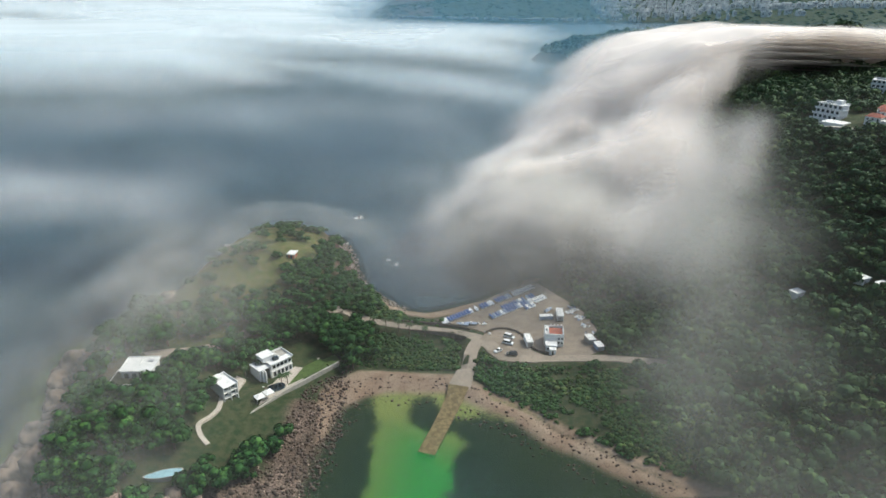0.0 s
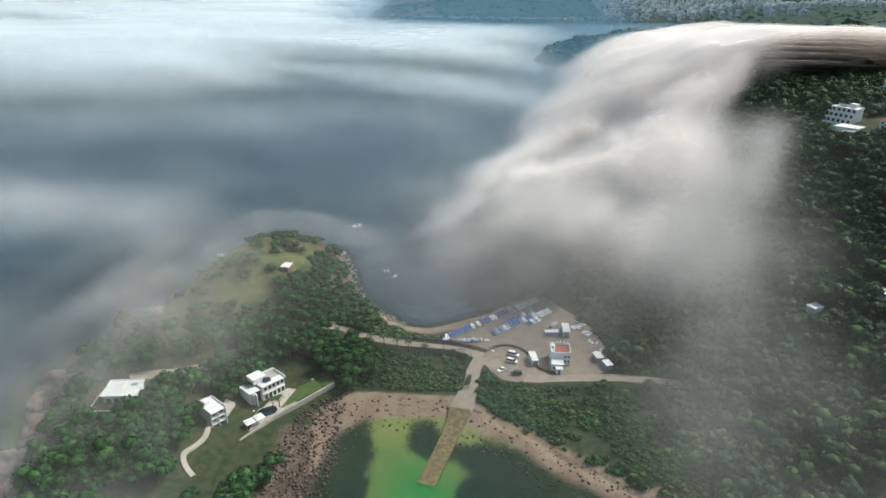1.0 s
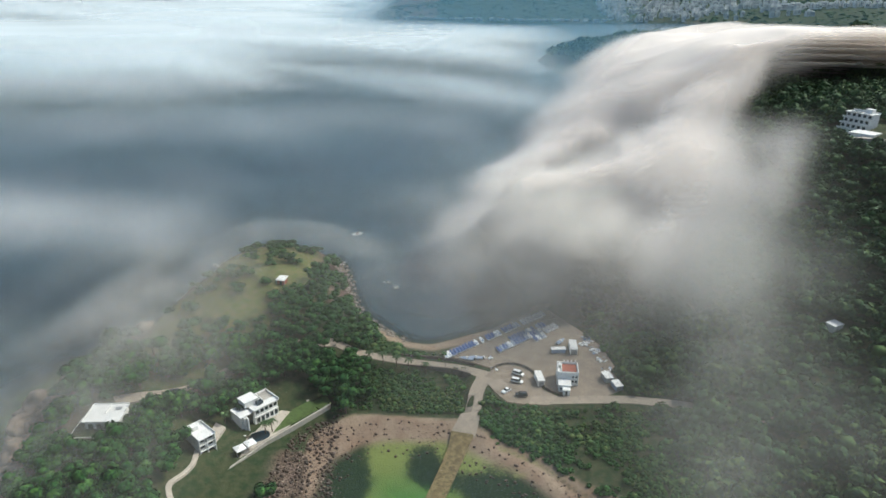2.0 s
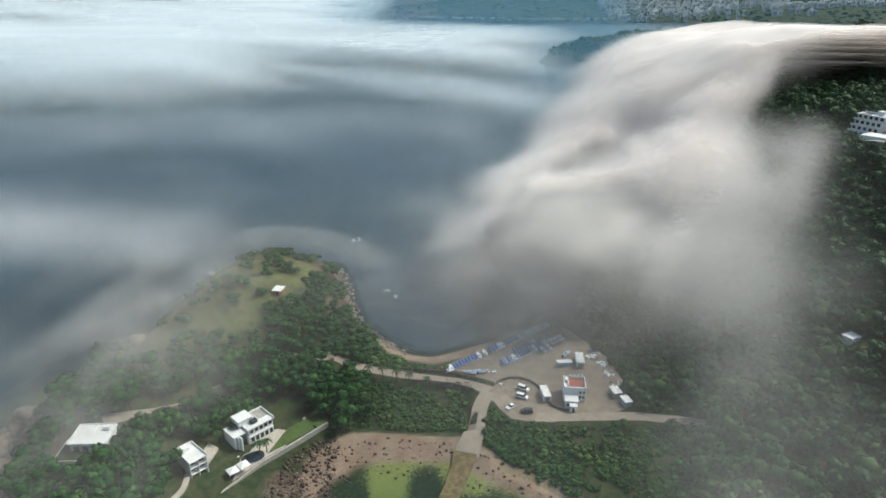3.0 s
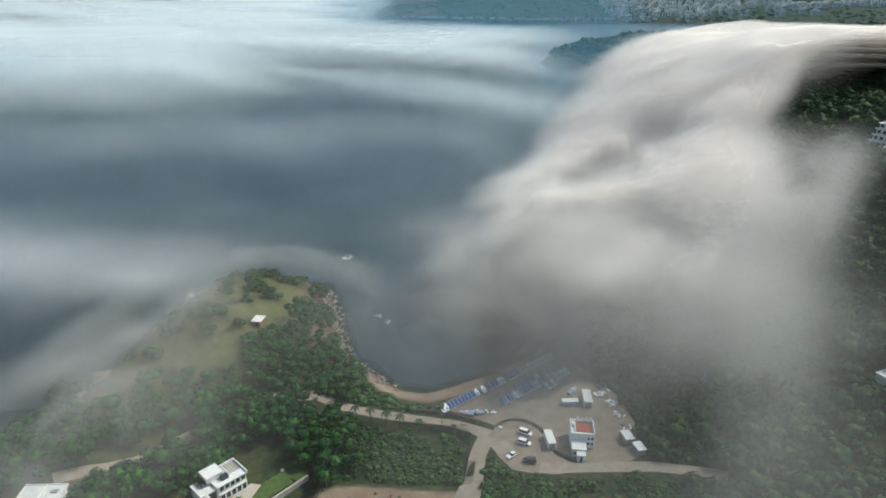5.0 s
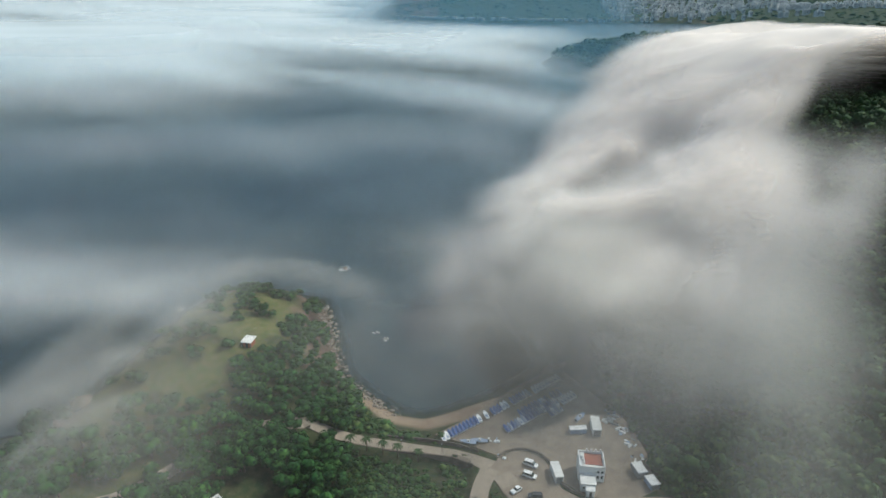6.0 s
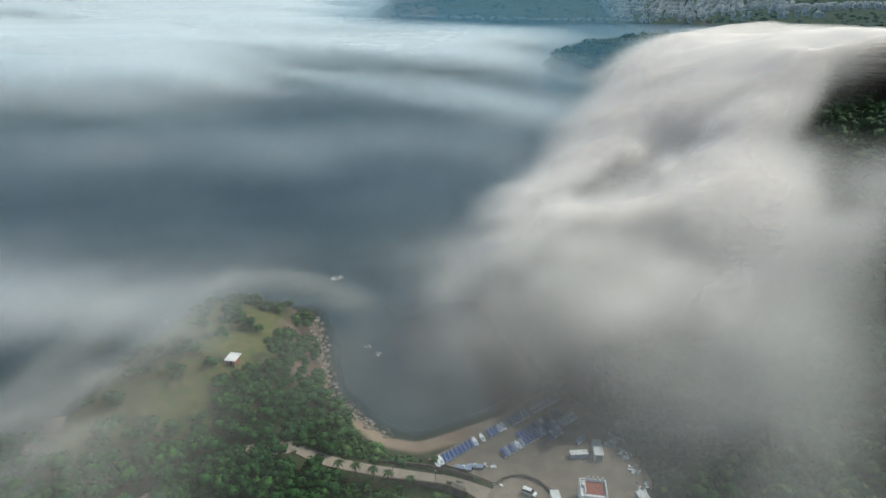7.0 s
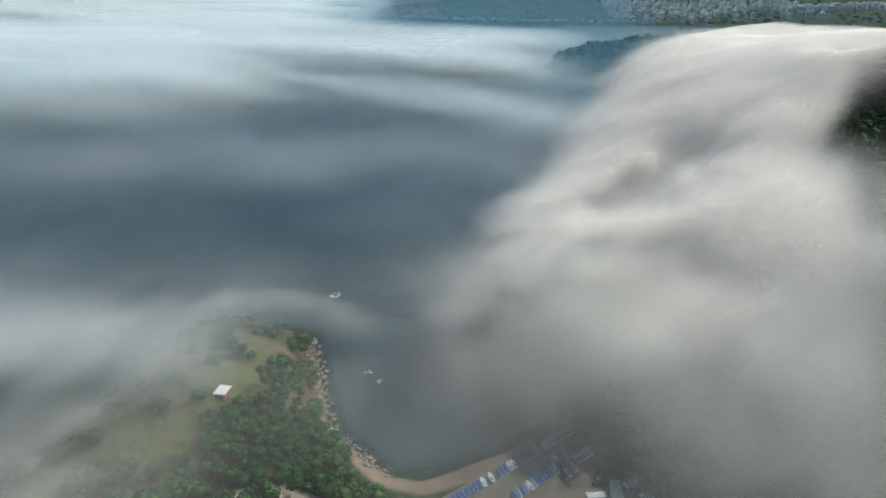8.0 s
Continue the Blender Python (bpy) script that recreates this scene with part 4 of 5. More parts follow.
def loft(sections):
    """Closed skin through sections of equal point count."""
    bm = bmesh.new()
    rows = [[bm.verts.new(p) for p in s] for s in sections]
    for a, b in zip(rows, rows[1:]):
        for i in range(len(a) - 1):
            bm.faces.new((a[i], a[i + 1], b[i + 1], b[i]))
    return bm


def hull_mesh(length, beam, depth):
    sec = []
    for i in range(9):
        u = i / 8
        b = beam / 2 * (0.72 + 0.28 * math.sin(math.pi * min(u * 1.3, 1) * 0.5)) * (1 - max(0, (u - 0.45) / 0.55) ** 2.2) + 0.02
        d = depth * (1 - 0.75 * max(0, (u - 0.6) / 0.4) ** 2)
        y = (u - 0.5) * length
        top = depth + 0.10 * u
        sec.append([(-b, y, top), (-b * 0.85, y, top - d * 0.55), (-b * 0.4, y, top - d), (b * 0.4, y, top - d), (b * 0.85, y, top - d * 0.55), (b, y, top)])
    bm = loft(sec)
    bm.faces.new([bm.verts[k] for k in range(6)] if bm.verts.ensure_lookup_table() is None else [])
    return bm, sec


def deck_mesh(sec, rise, inset=1.0):
    return loft([[(s[0][0] * inset, s[0][1], s[0][2] + 0.01), (0, s[0][1], s[0][2] + rise * math.sin(math.pi * (0.12 + 0.8 * i / 8))), (s[5][0] * inset, s[5][1], s[5][2] + 0.01)] for i, s in enumerate(sec)])


def dinghy(kind):
    label = {"white": "white racing dinghy parked on the gravel", "blue": "dinghy under a blue boat cover", "grey": "dinghy under a faded grey-blue cover"}[kind]
    d = thing("dinghy", label, "boat", pose(0, 0, 0), "dinghies in the yard")
    bm, sec = hull_mesh(4.7, 1.75, 0.5)
    part("hull", bm, M["hull"], d, at=pose(0, 0, 0.28))
    if kind == "white":
        part("deck", deck_mesh(sec, 0.06), M["hull"], d, at=pose(0, 0, 0.28))
        part("cockpit", boxes((-0.42, 0.42, -1.7, 0.3, 0.79, 0.87)), M["tarpgrey"], d, "grey cockpit well")
    else:
        part("cover", deck_mesh(sec, 0.42, 1.04), M["tarpblue" if kind == "blue" else "tarpgrey"], d, at=pose(0, 0, 0.28))
        part("boom", boxes((-0.04, 0.04, -2.3, 0.9, 1.16, 1.24)), M["alu"], d)
    part("trolley", boxes((-0.7, 0.7, -0.5, -0.4, 0.2, 0.28), (-0.05, 0.05, -0.4, 2.6, 0.2, 0.28)), M["metal"], d)
    for x in (-0.75, 0.75):
        bm = bmesh.new()
        bmesh.ops.create_cone(bm, cap_ends=True, segments=10, radius1=0.2, radius2=0.2, depth=0.12, matrix=pose(x, -0.45, 0.2, 0, 90, 0))
        part("wheel", bm, M["tyre"], d)
    return d


proto = {k: dinghy(k) for k in ("white", "blue", "grey")}
rng = random.Random(7)
BOATS = []
row = Vector((47, 40)).normalized()
kinds1 = "wwbbbbbbbbw-w-bbbww-bbbbgg-wwwwwwwww"
for i, kch in enumerate(kinds1):
    if kch != "-":
        p = Vector((0.8, 297.8)) + row * (1.72 * i)
        BOATS.append((p.x, p.y, kch, 22 + rng.uniform(-5, 5)))
for r0, n, ks in (((23.5, 303.2), 16, "bgbgwgbbbbgwbbgw"), ((29.6, 312.4), 13, "bbbbbbgwb-gbb"), ((45.8, 320.6), 5, "wwwww"), ((40.5, 313.0), 4, "bwgw")):
    for i in range(n):
        if ks[i] != "-":
            p = Vector(r0) + row * (1.75 * i)
            if p.x < 56:
                BOATS.append((p.x, p.y, ks[i], 22 + rng.uniform(-7, 7)))
used = set()
for x, y, kch, turn in BOATS:
    key = {"w": "white", "b": "blue", "g": "grey"}[kch]
    m = pose(x, y, 3.08, 0, 0, turn)
    if key in used:
        copy_thing(proto[key], m)
    else:
        proto[key].matrix_basis = m
        used.add(key)


def skiff(x, y, turn):
    d = thing("motor_skiff", "open grey work boat lying by the lane", "boat", pose(x, y, 3.08, 0, 0, turn))
    bm, sec = hull_mesh(6.2, 2.2, 0.8)
    part("hull", bm, M["metal"], d)
    part("deck", deck_mesh(sec, 0.03), M["tarpgrey"], d)
    part("console", boxes((-0.4, 0.4, -0.6, 0.2, 0.8, 1.5), bevel=0.06), M["white"], d)
    part("engine", boxes((-0.25, 0.25, -3.5, -3.0, 0.4, 1.3), bevel=0.08), M["cardark"], d)


skiff(13.4, 296.3, 84)
skiff(9.5, 295.5, 78)
skiff(51.5, 311, -40)


def car(name, label, m, mat, l=4.7, w=1.85, h=1.5, van=False):
    c = thing(name, label, "car", m, "cars by the track")
    prof = [(-l / 2, 0.35), (-l / 2, 0.85), (-l / 2 + 0.15, 1.0), (l / 2 - 1.1, 0.98), (l / 2 - 0.1, 0.8), (l / 2, 0.55), (l / 2, 0.35)]
    bm = bmesh.new()
    a = [bm.verts.new((-w / 2, y, z)) for y, z in prof]
    b = [bm.verts.new((w / 2, y, z)) for y, z in prof]
    n = len(prof)
    bm.faces.new(a)
    bm.faces.new(b[::-1])
    for i in range(n):
        bm.faces.new((a[i], b[i], b[(i + 1) % n], a[(i + 1) % n]))
    bmesh.ops.recalc_face_normals(bm, faces=bm.faces)
    bmesh.ops.bevel(bm, geom=list(bm.edges), offset=0.06, segments=1, affect="EDGES")
    part("body", bm, mat, c)
    y0, y1 = (-l / 2 + 0.1, l / 2 - 1.0) if van else (-l / 2 + 0.4, l / 2 - 1.3)
    bm = bmesh.new()
    lo = [(-w / 2 + 0.05, y0), (w / 2 - 0.05, y0), (w / 2 - 0.05, y1), (-w / 2 + 0.05, y1)]
    hi = [(-w / 2 + 0.2, y0 + 0.3), (w / 2 - 0.2, y0 + 0.3), (w / 2 - 0.2, y1 - 0.7), (-w / 2 + 0.2, y1 - 0.7)]
    L = [bm.verts.new((*p, 0.96)) for p in lo]
    H = [bm.verts.new((*p, h - 0.06)) for p in hi]
    for i in range(4):
        bm.faces.new((L[i], L[(i + 1) % 4], H[(i + 1) % 4], H[i]))
    bm.faces.new(H)
    part("cabin_glass", bm, M["glass"], c)
    part("roof", boxes((-w / 2 + 0.18, w / 2 - 0.18, y0 + 0.28, y1 - 0.66, h - 0.06, h), bevel=0.02), mat, c)
    for sx in (-1, 1):
        for sy in (-l / 2 + 0.85, l / 2 - 0.95):
            bm = bmesh.new()
            bmesh.ops.create_cone(bm, cap_ends=True, segments=14, radius1=0.33, radius2=0.33, depth=0.22, matrix=pose(sx * (w / 2 - 0.09), sy, 0.33, 0, 90, 0))
            wh = part("wheel", bm, M["tyre"], c)
            bm = bmesh.new()
            bmesh.ops.create_cone(bm, cap_ends=True, segments=10, radius1=0.2, radius2=0.2, depth=0.02, matrix=pose(sx * (w / 2 + 0.03), sy, 0.33, 0, 90, 0))
            part("rim", bm, M["alu"], wh)
        part("headlight", boxes((sx * 0.62 - 0.17, sx * 0.62 + 0.17, l / 2 - 0.1, l / 2 + 0.015, 0.58, 0.7)), M["alu"], c)
        part("tail_light", boxes((sx * 0.72 - 0.12, sx * 0.72 + 0.12, -l / 2 - 0.015, -l / 2 + 0.05, 0.62, 0.85)), M["terracotta"], c)
    return c


car("van", "white van parked in the sandy turning circle", pose(30.2, 284.6, 3.12, 0, 0, -118), M["carwhite"], 4.9, 1.9, 1.9, True)
car("van", "white van parked in the sandy turning circle", pose(29.2, 279.2, 3.12, 0, 0, -114), M["carwhite"], 4.8, 1.9, 1.8, True)
car("car", "dark grey car parked beside the track", pose(30, 269.8, 3.2, 0, 0, 86), M["cardark"], 4.8, 1.85, 1.7, True)
car("car", "small white car half hidden by bushes", pose(24.2, 272.3, 3.12, 0, 0, 130), M["carwhite"], 3.9, 1.7, 1.5)
car("car", "dark car parked on the lane behind the white house", pose(-96.5, 253.2, hz(-96.5, 253.2) + 0.25, 0, 0, -50), M["cardark"], 4.6, 1.85, 1.5)


def heap(x, y, n, seed):
    """A pile of boat gear and boards."""
    r = random.Random(seed)
    h = thing("boat_gear", "untidy heap of pale boat gear and boards", "gear", pose(x, y, 3.07))
    for i in range(n):
        a, b = r.uniform(0.3, 1.3), r.uniform(0.15, 0.5)
        part("board", boxes((-a, a, -b, b, 0, r.uniform(0.15, 0.6)), bevel=0.03), M[r.choice(["hull", "metal", "tarpgrey", "hull", "yard"])], h, at=pose(r.uniform(-2, 2), r.uniform(-2, 2), r.uniform(0, 0.05), 0, 0, r.uniform(0, 180)))


for i, p in enumerate(((62, 309, 22), (65.5, 304, 16), (67, 297, 10), (66.5, 285, 16), (50.5, 302.5, 8), (22, 289.6, 4), (49, 284.5, 6), (63.5, 314, 12), (18.5, 297.5, 5), (67, 289, 10))):
    heap(*p, 40 + i)


# ---------------------------------------------------------------- buildings on the wooded hillside
def apartment(x, y, turn, w, l, floors, label):
    z = hz(x, y) - 3
    v = thing("apartment_building", label, "building", pose(x, y, z, 0, 0, turn))
    f = 3.3
    for k in range(floors):
        z0 = 3 + f * k
        y0 = 2.2 * k * 0.9
        part("storey", boxes((0, w, y0, l, z0 if k else 0, z0 + f - 0.3)), M["white"], v)
        part("floor_slab", boxes((-0.3, w + 0.3, y0 - 1.6, l + 0.2, z0 + f - 0.3, z0 + f)), M["roofwhite"], v)
        part("balcony_rail", boxes((-0.3, w + 0.3, y0 - 1.6, y0 - 1.5, z0 + f, z0 + f + 0.9)) if k < floors - 1 else boxes((-0.3, w + 0.3, l, l + 0.2, z0 + f, z0 + f + 0.8)), M["white"], v)
        n = int(w / 3.2)
        for i in range(n):
            window(v, 0.5 + w / n * i, 0.5 + w / n * i + 2.2, z0 + 0.5, z0 + 2.6, y0, GW)
        for i in range(int((l - y0) / 3.4)):
            windowx(v, y0 + 1 + 3.4 * i, y0 + 2.9 + 3.4 * i, z0 + 0.8, z0 + 2.4, 0, GW, -1)
    part("stair_tower", boxes((w * 0.6, w * 0.85, l - 5, l - 1, 3 + f * floors, 3 + f * floors + 2.6)), M["white"], v)
    part("roof_deck", boxes((w * 0.1, w * 0.5, l - 8, l - 1, 3 + f * floors + 0.01, 3 + f * floors + 0.12)), M["glass"], v)


apartment(253, 484, -62, 17, 13, 4, "white four-storey terraced apartment building among trees")
apartment(352, 585, -40, 20, 15, 4, "white apartment building behind the trees of the ridge")


def red_house(x, y, turn, w, l):
    v = thing("house", "white house with terracotta roofs on the hillside", "house", pose(x, y, hz(x, y) - 2, 0, 0, turn), "red-roofed hillside houses")
    part("wall", boxes((0, w, 0, l, 0, 7.2), (w, w + 4, 1.5, l - 1, 0, 5.0)), M["white"], v)
    bm = bmesh.new()
    for a in ((-0.5, w + 0.5, -0.5, l + 0.5, 7.2, 2.2),):
        p = [bm.verts.new(q) for q in ((a[0], a[2], a[4]), (a[1], a[2], a[4]), (a[1], a[3], a[4]), (a[0], a[3], a[4]))]
        r = [bm.verts.new((a[0] + w * 0.3, (a[2] + a[3]) / 2, a[4] + a[5])), bm.verts.new((a[1] - w * 0.3, (a[2] + a[3]) / 2, a[4] + a[5]))]
        bm.faces.new((p[0], p[1], r[1], r[0]))
        bm.faces.new((p[2], p[3], r[0], r[1]))
        bm.faces.new((p[1], p[2], r[1]))
        bm.faces.new((p[3], p[0], r[0]))
        bm.faces.new(p[::-1])
    part("roof", bm, M["terracotta"], v, "terracotta hipped roof")
    part("flat_roof", boxes((w + 0.01, w + 4.3, 1.2, l - 0.7, 5.0, 5.3)), M["roofwhite"], v)
    for i in range(3):
        for z in (2.8, 5.0):
            window(v, 0.8 + i * w / 3, 2.2 + i * w / 3, z, z + 1.5, 0, GW)
        windowx(v, 0.8 + i * l / 3, 2.0 + i * l / 3, 4.8, 6.2, 0, GW, -1)


for p in ((270, 452, -50, 9, 8), (278, 442, -60, 9, 9), (291, 474, -40, 10, 9), (283, 458, -30, 8, 8), (298, 450, -40, 11, 9), (306, 488, -50, 11, 9)):
    red_house(*p)
tagged(ribbon("hill_road", [(244, 462), (254, 450), (263, 438), (274, 426), (288, 412)], [5] * 5, M["concrete"], 0.9, 2.0), "pale concrete road along the hillside houses", "road", kind="structure")
tagged(slab("house_terrace", [(247, 462), (257, 452), (266, 458), (258, 470)], M["roofwhite"], hz(256, 460), 1.6, 4), "white terrace roof below the apartments", "terrace", kind="structure")
for p in ((160, 295), (186, 292), (190, 284)):
    v = thing("house", "small pale house half hidden on the misty slope", "house", pose(*p, hz(*p) - 1, 0, 0, 25), "small houses on the slope")
    part("wall", boxes((0, 5, 0, 4, 0, 4)), M["white"], v)
    part("roof", boxes((-0.3, 5.3, -0.3, 4.3, 4, 4.3)), M["roofwhite"], v)
    window(v, 1, 2.4, 1.6, 3, 0, GW)


# ---------------------------------------------------------------- the town on the far shore
TOWN = []


def town():
    r = random.Random(21)
    protos = []
    for i in range(6):
        w, l, h = r.uniform(10, 17), r.uniform(9, 14), r.choice([9, 11, 12, 14])
        bm = boxes((-w / 2, w / 2, -l / 2, l / 2, -12, h))
        for k in range(int(h / 3.2)):
            for j in range(4):
                x0 = -w / 2 + w * (j + 0.2) / 4
                box(bm, x0, x0 + w * 0.15, -l / 2 - 0.3, -l / 2, 1 + 3.2 * k, 2.8 + 3.2 * k)
        for f in bm.faces:
            c = f.calc_center_median()
            f.material_index = 1 if c.y < -l / 2 - 0.01 else 0
        protos.append((mesh_of("town_house", bm, [M["town"], M["glass"]]), mesh_of("roof", boxes((-w / 2 - 0.5, w / 2 + 0.5, -l / 2 - 0.5, l / 2 + 0.5, h, h + 1.0), (-w * 0.2, w * 0.2, -l * 0.2, l * 0.25, h + 1, h + 3.5)), M["roofwhite"])))
    spots = []
    for _ in range(4000):
        x, y = r.uniform(590, 1330), r.uniform(2620, 3060)
        if fbm(np.array([x / 115]), np.array([y / 80]), 12)[0] > 0.45 and hz(x, y) > 3 and all(math.hypot(x - p, y - q) > 17 for p, q in spots):
            spots.append((x, y))
        if len(spots) >= 260:
            break
    for i in range(70):
        u = i / 69
        spots.append((1200 + 480 * u + r.uniform(-18, 18), 2740 + 30 * math.sin(5 * u) + r.uniform(-30, 30)))
    for x, y in spots:
        a, b = r.choice(protos)
        o = tagged(new("town_house", a), "white hillside town house across the bay", "house", "town on the far shore")
        o.matrix_basis = pose(x, y, hz(x, y) + 2, 0, 0, r.uniform(-25, 25)) @ Matrix.Diagonal((0.95, 0.95, 1.1, 1))
        part("roof", b, None, o)
        TOWN.append((x, y))
    for i in range(40):
        x = -180 + 19 * i + r.uniform(-8, 8)
        y = 2520
        while hz(x, y) < 2.5 and y < 2800:
            y += 10
        o = tagged(new("town_house", r.choice(protos)[0]), "pale waterfront house on the far shore", "house", "waterfront houses on the far shore")
        o.matrix_basis = pose(x, y + 6, hz(x, y) - 3, 0, 0, r.uniform(-10, 10))


town()


# ---------------------------------------------------------------- rocks and surf
def rock_points(n, seed, rough=0.35):
    """A broken stone: unit size."""
    bm = bmesh.new()
    bmesh.ops.create_icosphere(bm, subdivisions=n, radius=1)
    for v in bm.verts:
        k = noise.noise(v.co * 1.3 + Vector((seed * 7.1, 0, 0))) + 0.5 * noise.noise(v.co * 3.1 + Vector((0, seed * 3.3, 0)))
        v.co *= 1 + rough * k
    co = np.array([v.co[:] for v in bm.verts])
    fa = np.array([[v.index for v in f.verts] for f in bm.faces])
    bm.free()
    return co, fa


def scatter(name, protos, places, mat, label, category):
    """Many alike things as one body. places: x, y, z, size x, y, z, turn."""
    cs, fs, off = [], [], 0
    r = np.random.RandomState(5)
    for p in places:
        co, fa = protos[r.randint(len(protos))]
        c, s = math.cos(p[6]), math.sin(p[6])
        q = co * np.array(p[3:6])
        q = np.stack([q[:, 0] * c - q[:, 1] * s + p[0], q[:, 0] * s + q[:, 1] * c + p[1], q[:, 2] + p[2]], -1)
        cs.append(q)
        fs.append(fa + off)
        off += len(q)
    me = raw_mesh(name, np.concatenate(cs), np.concatenate(fs))
    me.materials.append(mat)
    return tagged(new(name, me), label, category, kind="stuff")


STONES = [rock_points(1, i) for i in range(6)]
rs = np.random.RandomState(3)


def strewn(n, fx, fy, cond, smin, smax, sink=0.2):
    out = []
    while len(out) < n:
        x, y = rs.uniform(*fx, 4000), rs.uniform(*fy, 4000)
        z = height(x, y)
        s = seg_dist(x, y, COAST)
        ok = cond(x, y, z, s)
        for i in np.nonzero(ok)[0][: n - len(out)]:
            k = smin + (smax - smin) * rs.rand() ** 3
            out.append((x[i], y[i], z[i] + k * (0.5 - sink), k * rs.uniform(0.7, 1.3), k * rs.uniform(0.7, 1.3), k * rs.uniform(0.5, 0.9), rs.uniform(0, 6.3)))
    return out


def line_mask(pts, width):
    def f(x, y):
        d = np.full(x.shape, 1e9)
        for (ax, ay), (bx, by) in zip(pts, pts[1:]):
            ex, ey = bx - ax, by - ay
            u = np.clip(((x - ax) * ex + (y - ay) * ey) / (ex * ex + ey * ey), 0, 1)
            d = np.minimum(d, np.hypot(x - ax - u * ex, y - ay - u * ey))
        return d < width * (0.3 + 0.7 * fbm(x / 6, y / 6, 77))
    return f


east_shore = line_mask([(-58, 396), (-48, 366), (-43, 347), (-28, 328), (-18, 318)], 7)
scatter("boulders", STONES, strewn(650, (-68, -10), (312, 408), lambda x, y, z, s: east_shore(x, y) & (z > -0.8), 0.22, 1.0), M["boulder"], "pale boulders strewn along the bay shore", "boulders")
scatter("shore_rocks", STONES, strewn(900, (-160, -70), (160, 300), lambda x, y, z, s: (s > -4) & (s < 16) & (x < -74), 0.5, 3.4), M["rock"], "rugged pinkish shore rocks below the slope", "rocks")
scatter("tidal_rocks", STONES, strewn(2600, (-82, -36), (176, 256), lambda x, y, z, s: (s > -6) & (s < 15) & (x + 0.1 * (y - 180) > -74), 0.12, 0.8), M["darkrock"], "brown weedy rocks on the tidal flat", "rocks")
scatter("tidal_stones", STONES, strewn(420, (-82, -36), (176, 256), lambda x, y, z, s: (s > -2) & (s < 15) & (x + 0.1 * (y - 180) > -76), 0.12, 0.6), M["rock"], "pale stones on the tidal flat", "stones")
scatter("beach_stones", STONES, strewn(1300, (-42, 120), (150, 256), lambda x, y, z, s: (s > -9) & (s < 9), 0.1, 0.6), M["darkrock"], "dark stones along the beach's waterline", "stones")
for x, y, k in ((-131, 189, 8.5), (-138, 201, 6), (-126, 180, 6), (-122, 190, 6.5), (-150, 250, 6), (-152, 262, 7), (-146, 236, 5), (-140, 215, 6), (-146, 272, 5), (-141, 290, 5)):
    co, fa = rock_points(4, x, 0.55)
    me = raw_mesh("crag", co * np.array((k, k * 0.8, k * 0.75)), fa)
    me.materials.append(M["rock"])
    o = tagged(new("crag", me), "large pinkish broken crag on the shore", "rock", "crags along the outer shore")
    o.matrix_basis = pose(x, y, max(hz(x, y), 0) + 0.5, 0, 0, x * 3)


def surf_rock(x, y, size, seed):
    t = thing("reef_rock", "dark reef rock ringed by white surf", "rock", pose(x, y, 0, 0, 0, seed * 40), "reef rocks in the bay")
    co, fa = rock_points(2, seed, 0.5)
    me = raw_mesh("rock", co * np.array((size * 0.4, size * 0.3, size * 0.2)), fa)
    me.materials.append(M["darkrock"])
    part("rock", me, None, t)
    r = random.Random(seed)
    bm = bmesh.new()
    for i in range(26):
        a, d = r.uniform(0, 6.28), size * r.uniform(0.25, 0.95)
        c = Vector((d * math.cos(a), 0.8 * d * math.sin(a), 0.05))
        s = size * r.uniform(0.05, 0.16)
        n = 7
        ring = [bm.verts.new(c + Vector((s * r.uniform(0.6, 1.6) * math.cos(b), s * r.uniform(0.3, 0.9) * math.sin(b), r.uniform(0, 0.06)))) for b in np.linspace(0, 6.28, n, endpoint=False)]
        tip = bm.verts.new(c + Vector((0, 0, 0.28)))
        for k in range(n):
            bm.faces.new((ring[k], ring[(k + 1) % n], tip))
    part("foam", bm, M["canvas"], t, "white broken surf")


for i, p in enumerate(((-56, 449, 4), (-59, 402, 2.6), (-66, 405, 2.2), (-31, 377, 1.8), (-26, 371, 2.0), (-129, 396, 2.6), (-118, 404, 2))):
    surf_rock(*p, i + 2)


# ---------------------------------------------------------------- trees
def crown_points(seed, clumps, leaf, core=1, squash=0.75):
    """A leafy crown of unit radius: an uneven dark core with leaf clumps standing out all over it."""
    r = np.random.RandomState(seed)
    lobes = [(r.normal(size=3) * (0.42, 0.42, 0.26), r.uniform(0.42, 0.68)) for _ in range(6)]
    co, fa, off = [], [], 0
    for c, rad in lobes:
        b, f = rock_points(core, seed + rad, 0.3)
        co.append(b * rad * 0.86 * (1, 1, squash) + c)
        fa.append(f + off)
        off += len(b)
    for _ in range(clumps):
        c, rad = lobes[r.randint(len(lobes))]
        d = r.normal(size=3)
        d[2] = abs(d[2]) * 0.9 - 0.25
        d /= np.linalg.norm(d)
        p = c + d * rad * r.uniform(0.85, 1.12) * (1, 1, squash)
        u = np.cross(d, r.normal(size=3))
        u /= np.linalg.norm(u)
        v = np.cross(d, u)
        s = leaf * r.uniform(0.6, 1.35)
        quad = np.array([p - u * s, p - v * s * 0.8 + d * s * 0.35, p + u * s, p + v * s * 0.8 + d * s * 0.35]) + d * s * r.uniform(-0.3, 0.3) * np.array([[1], [0], [1], [0]])
        co.append(quad)
        fa.append(np.array([[0, 1, 2], [0, 2, 3]]) + off)
        off += 4
    return np.concatenate(co), np.concatenate(fa)


CROWNS = [crown_points(i, 240, 0.16) for i in range(7)]
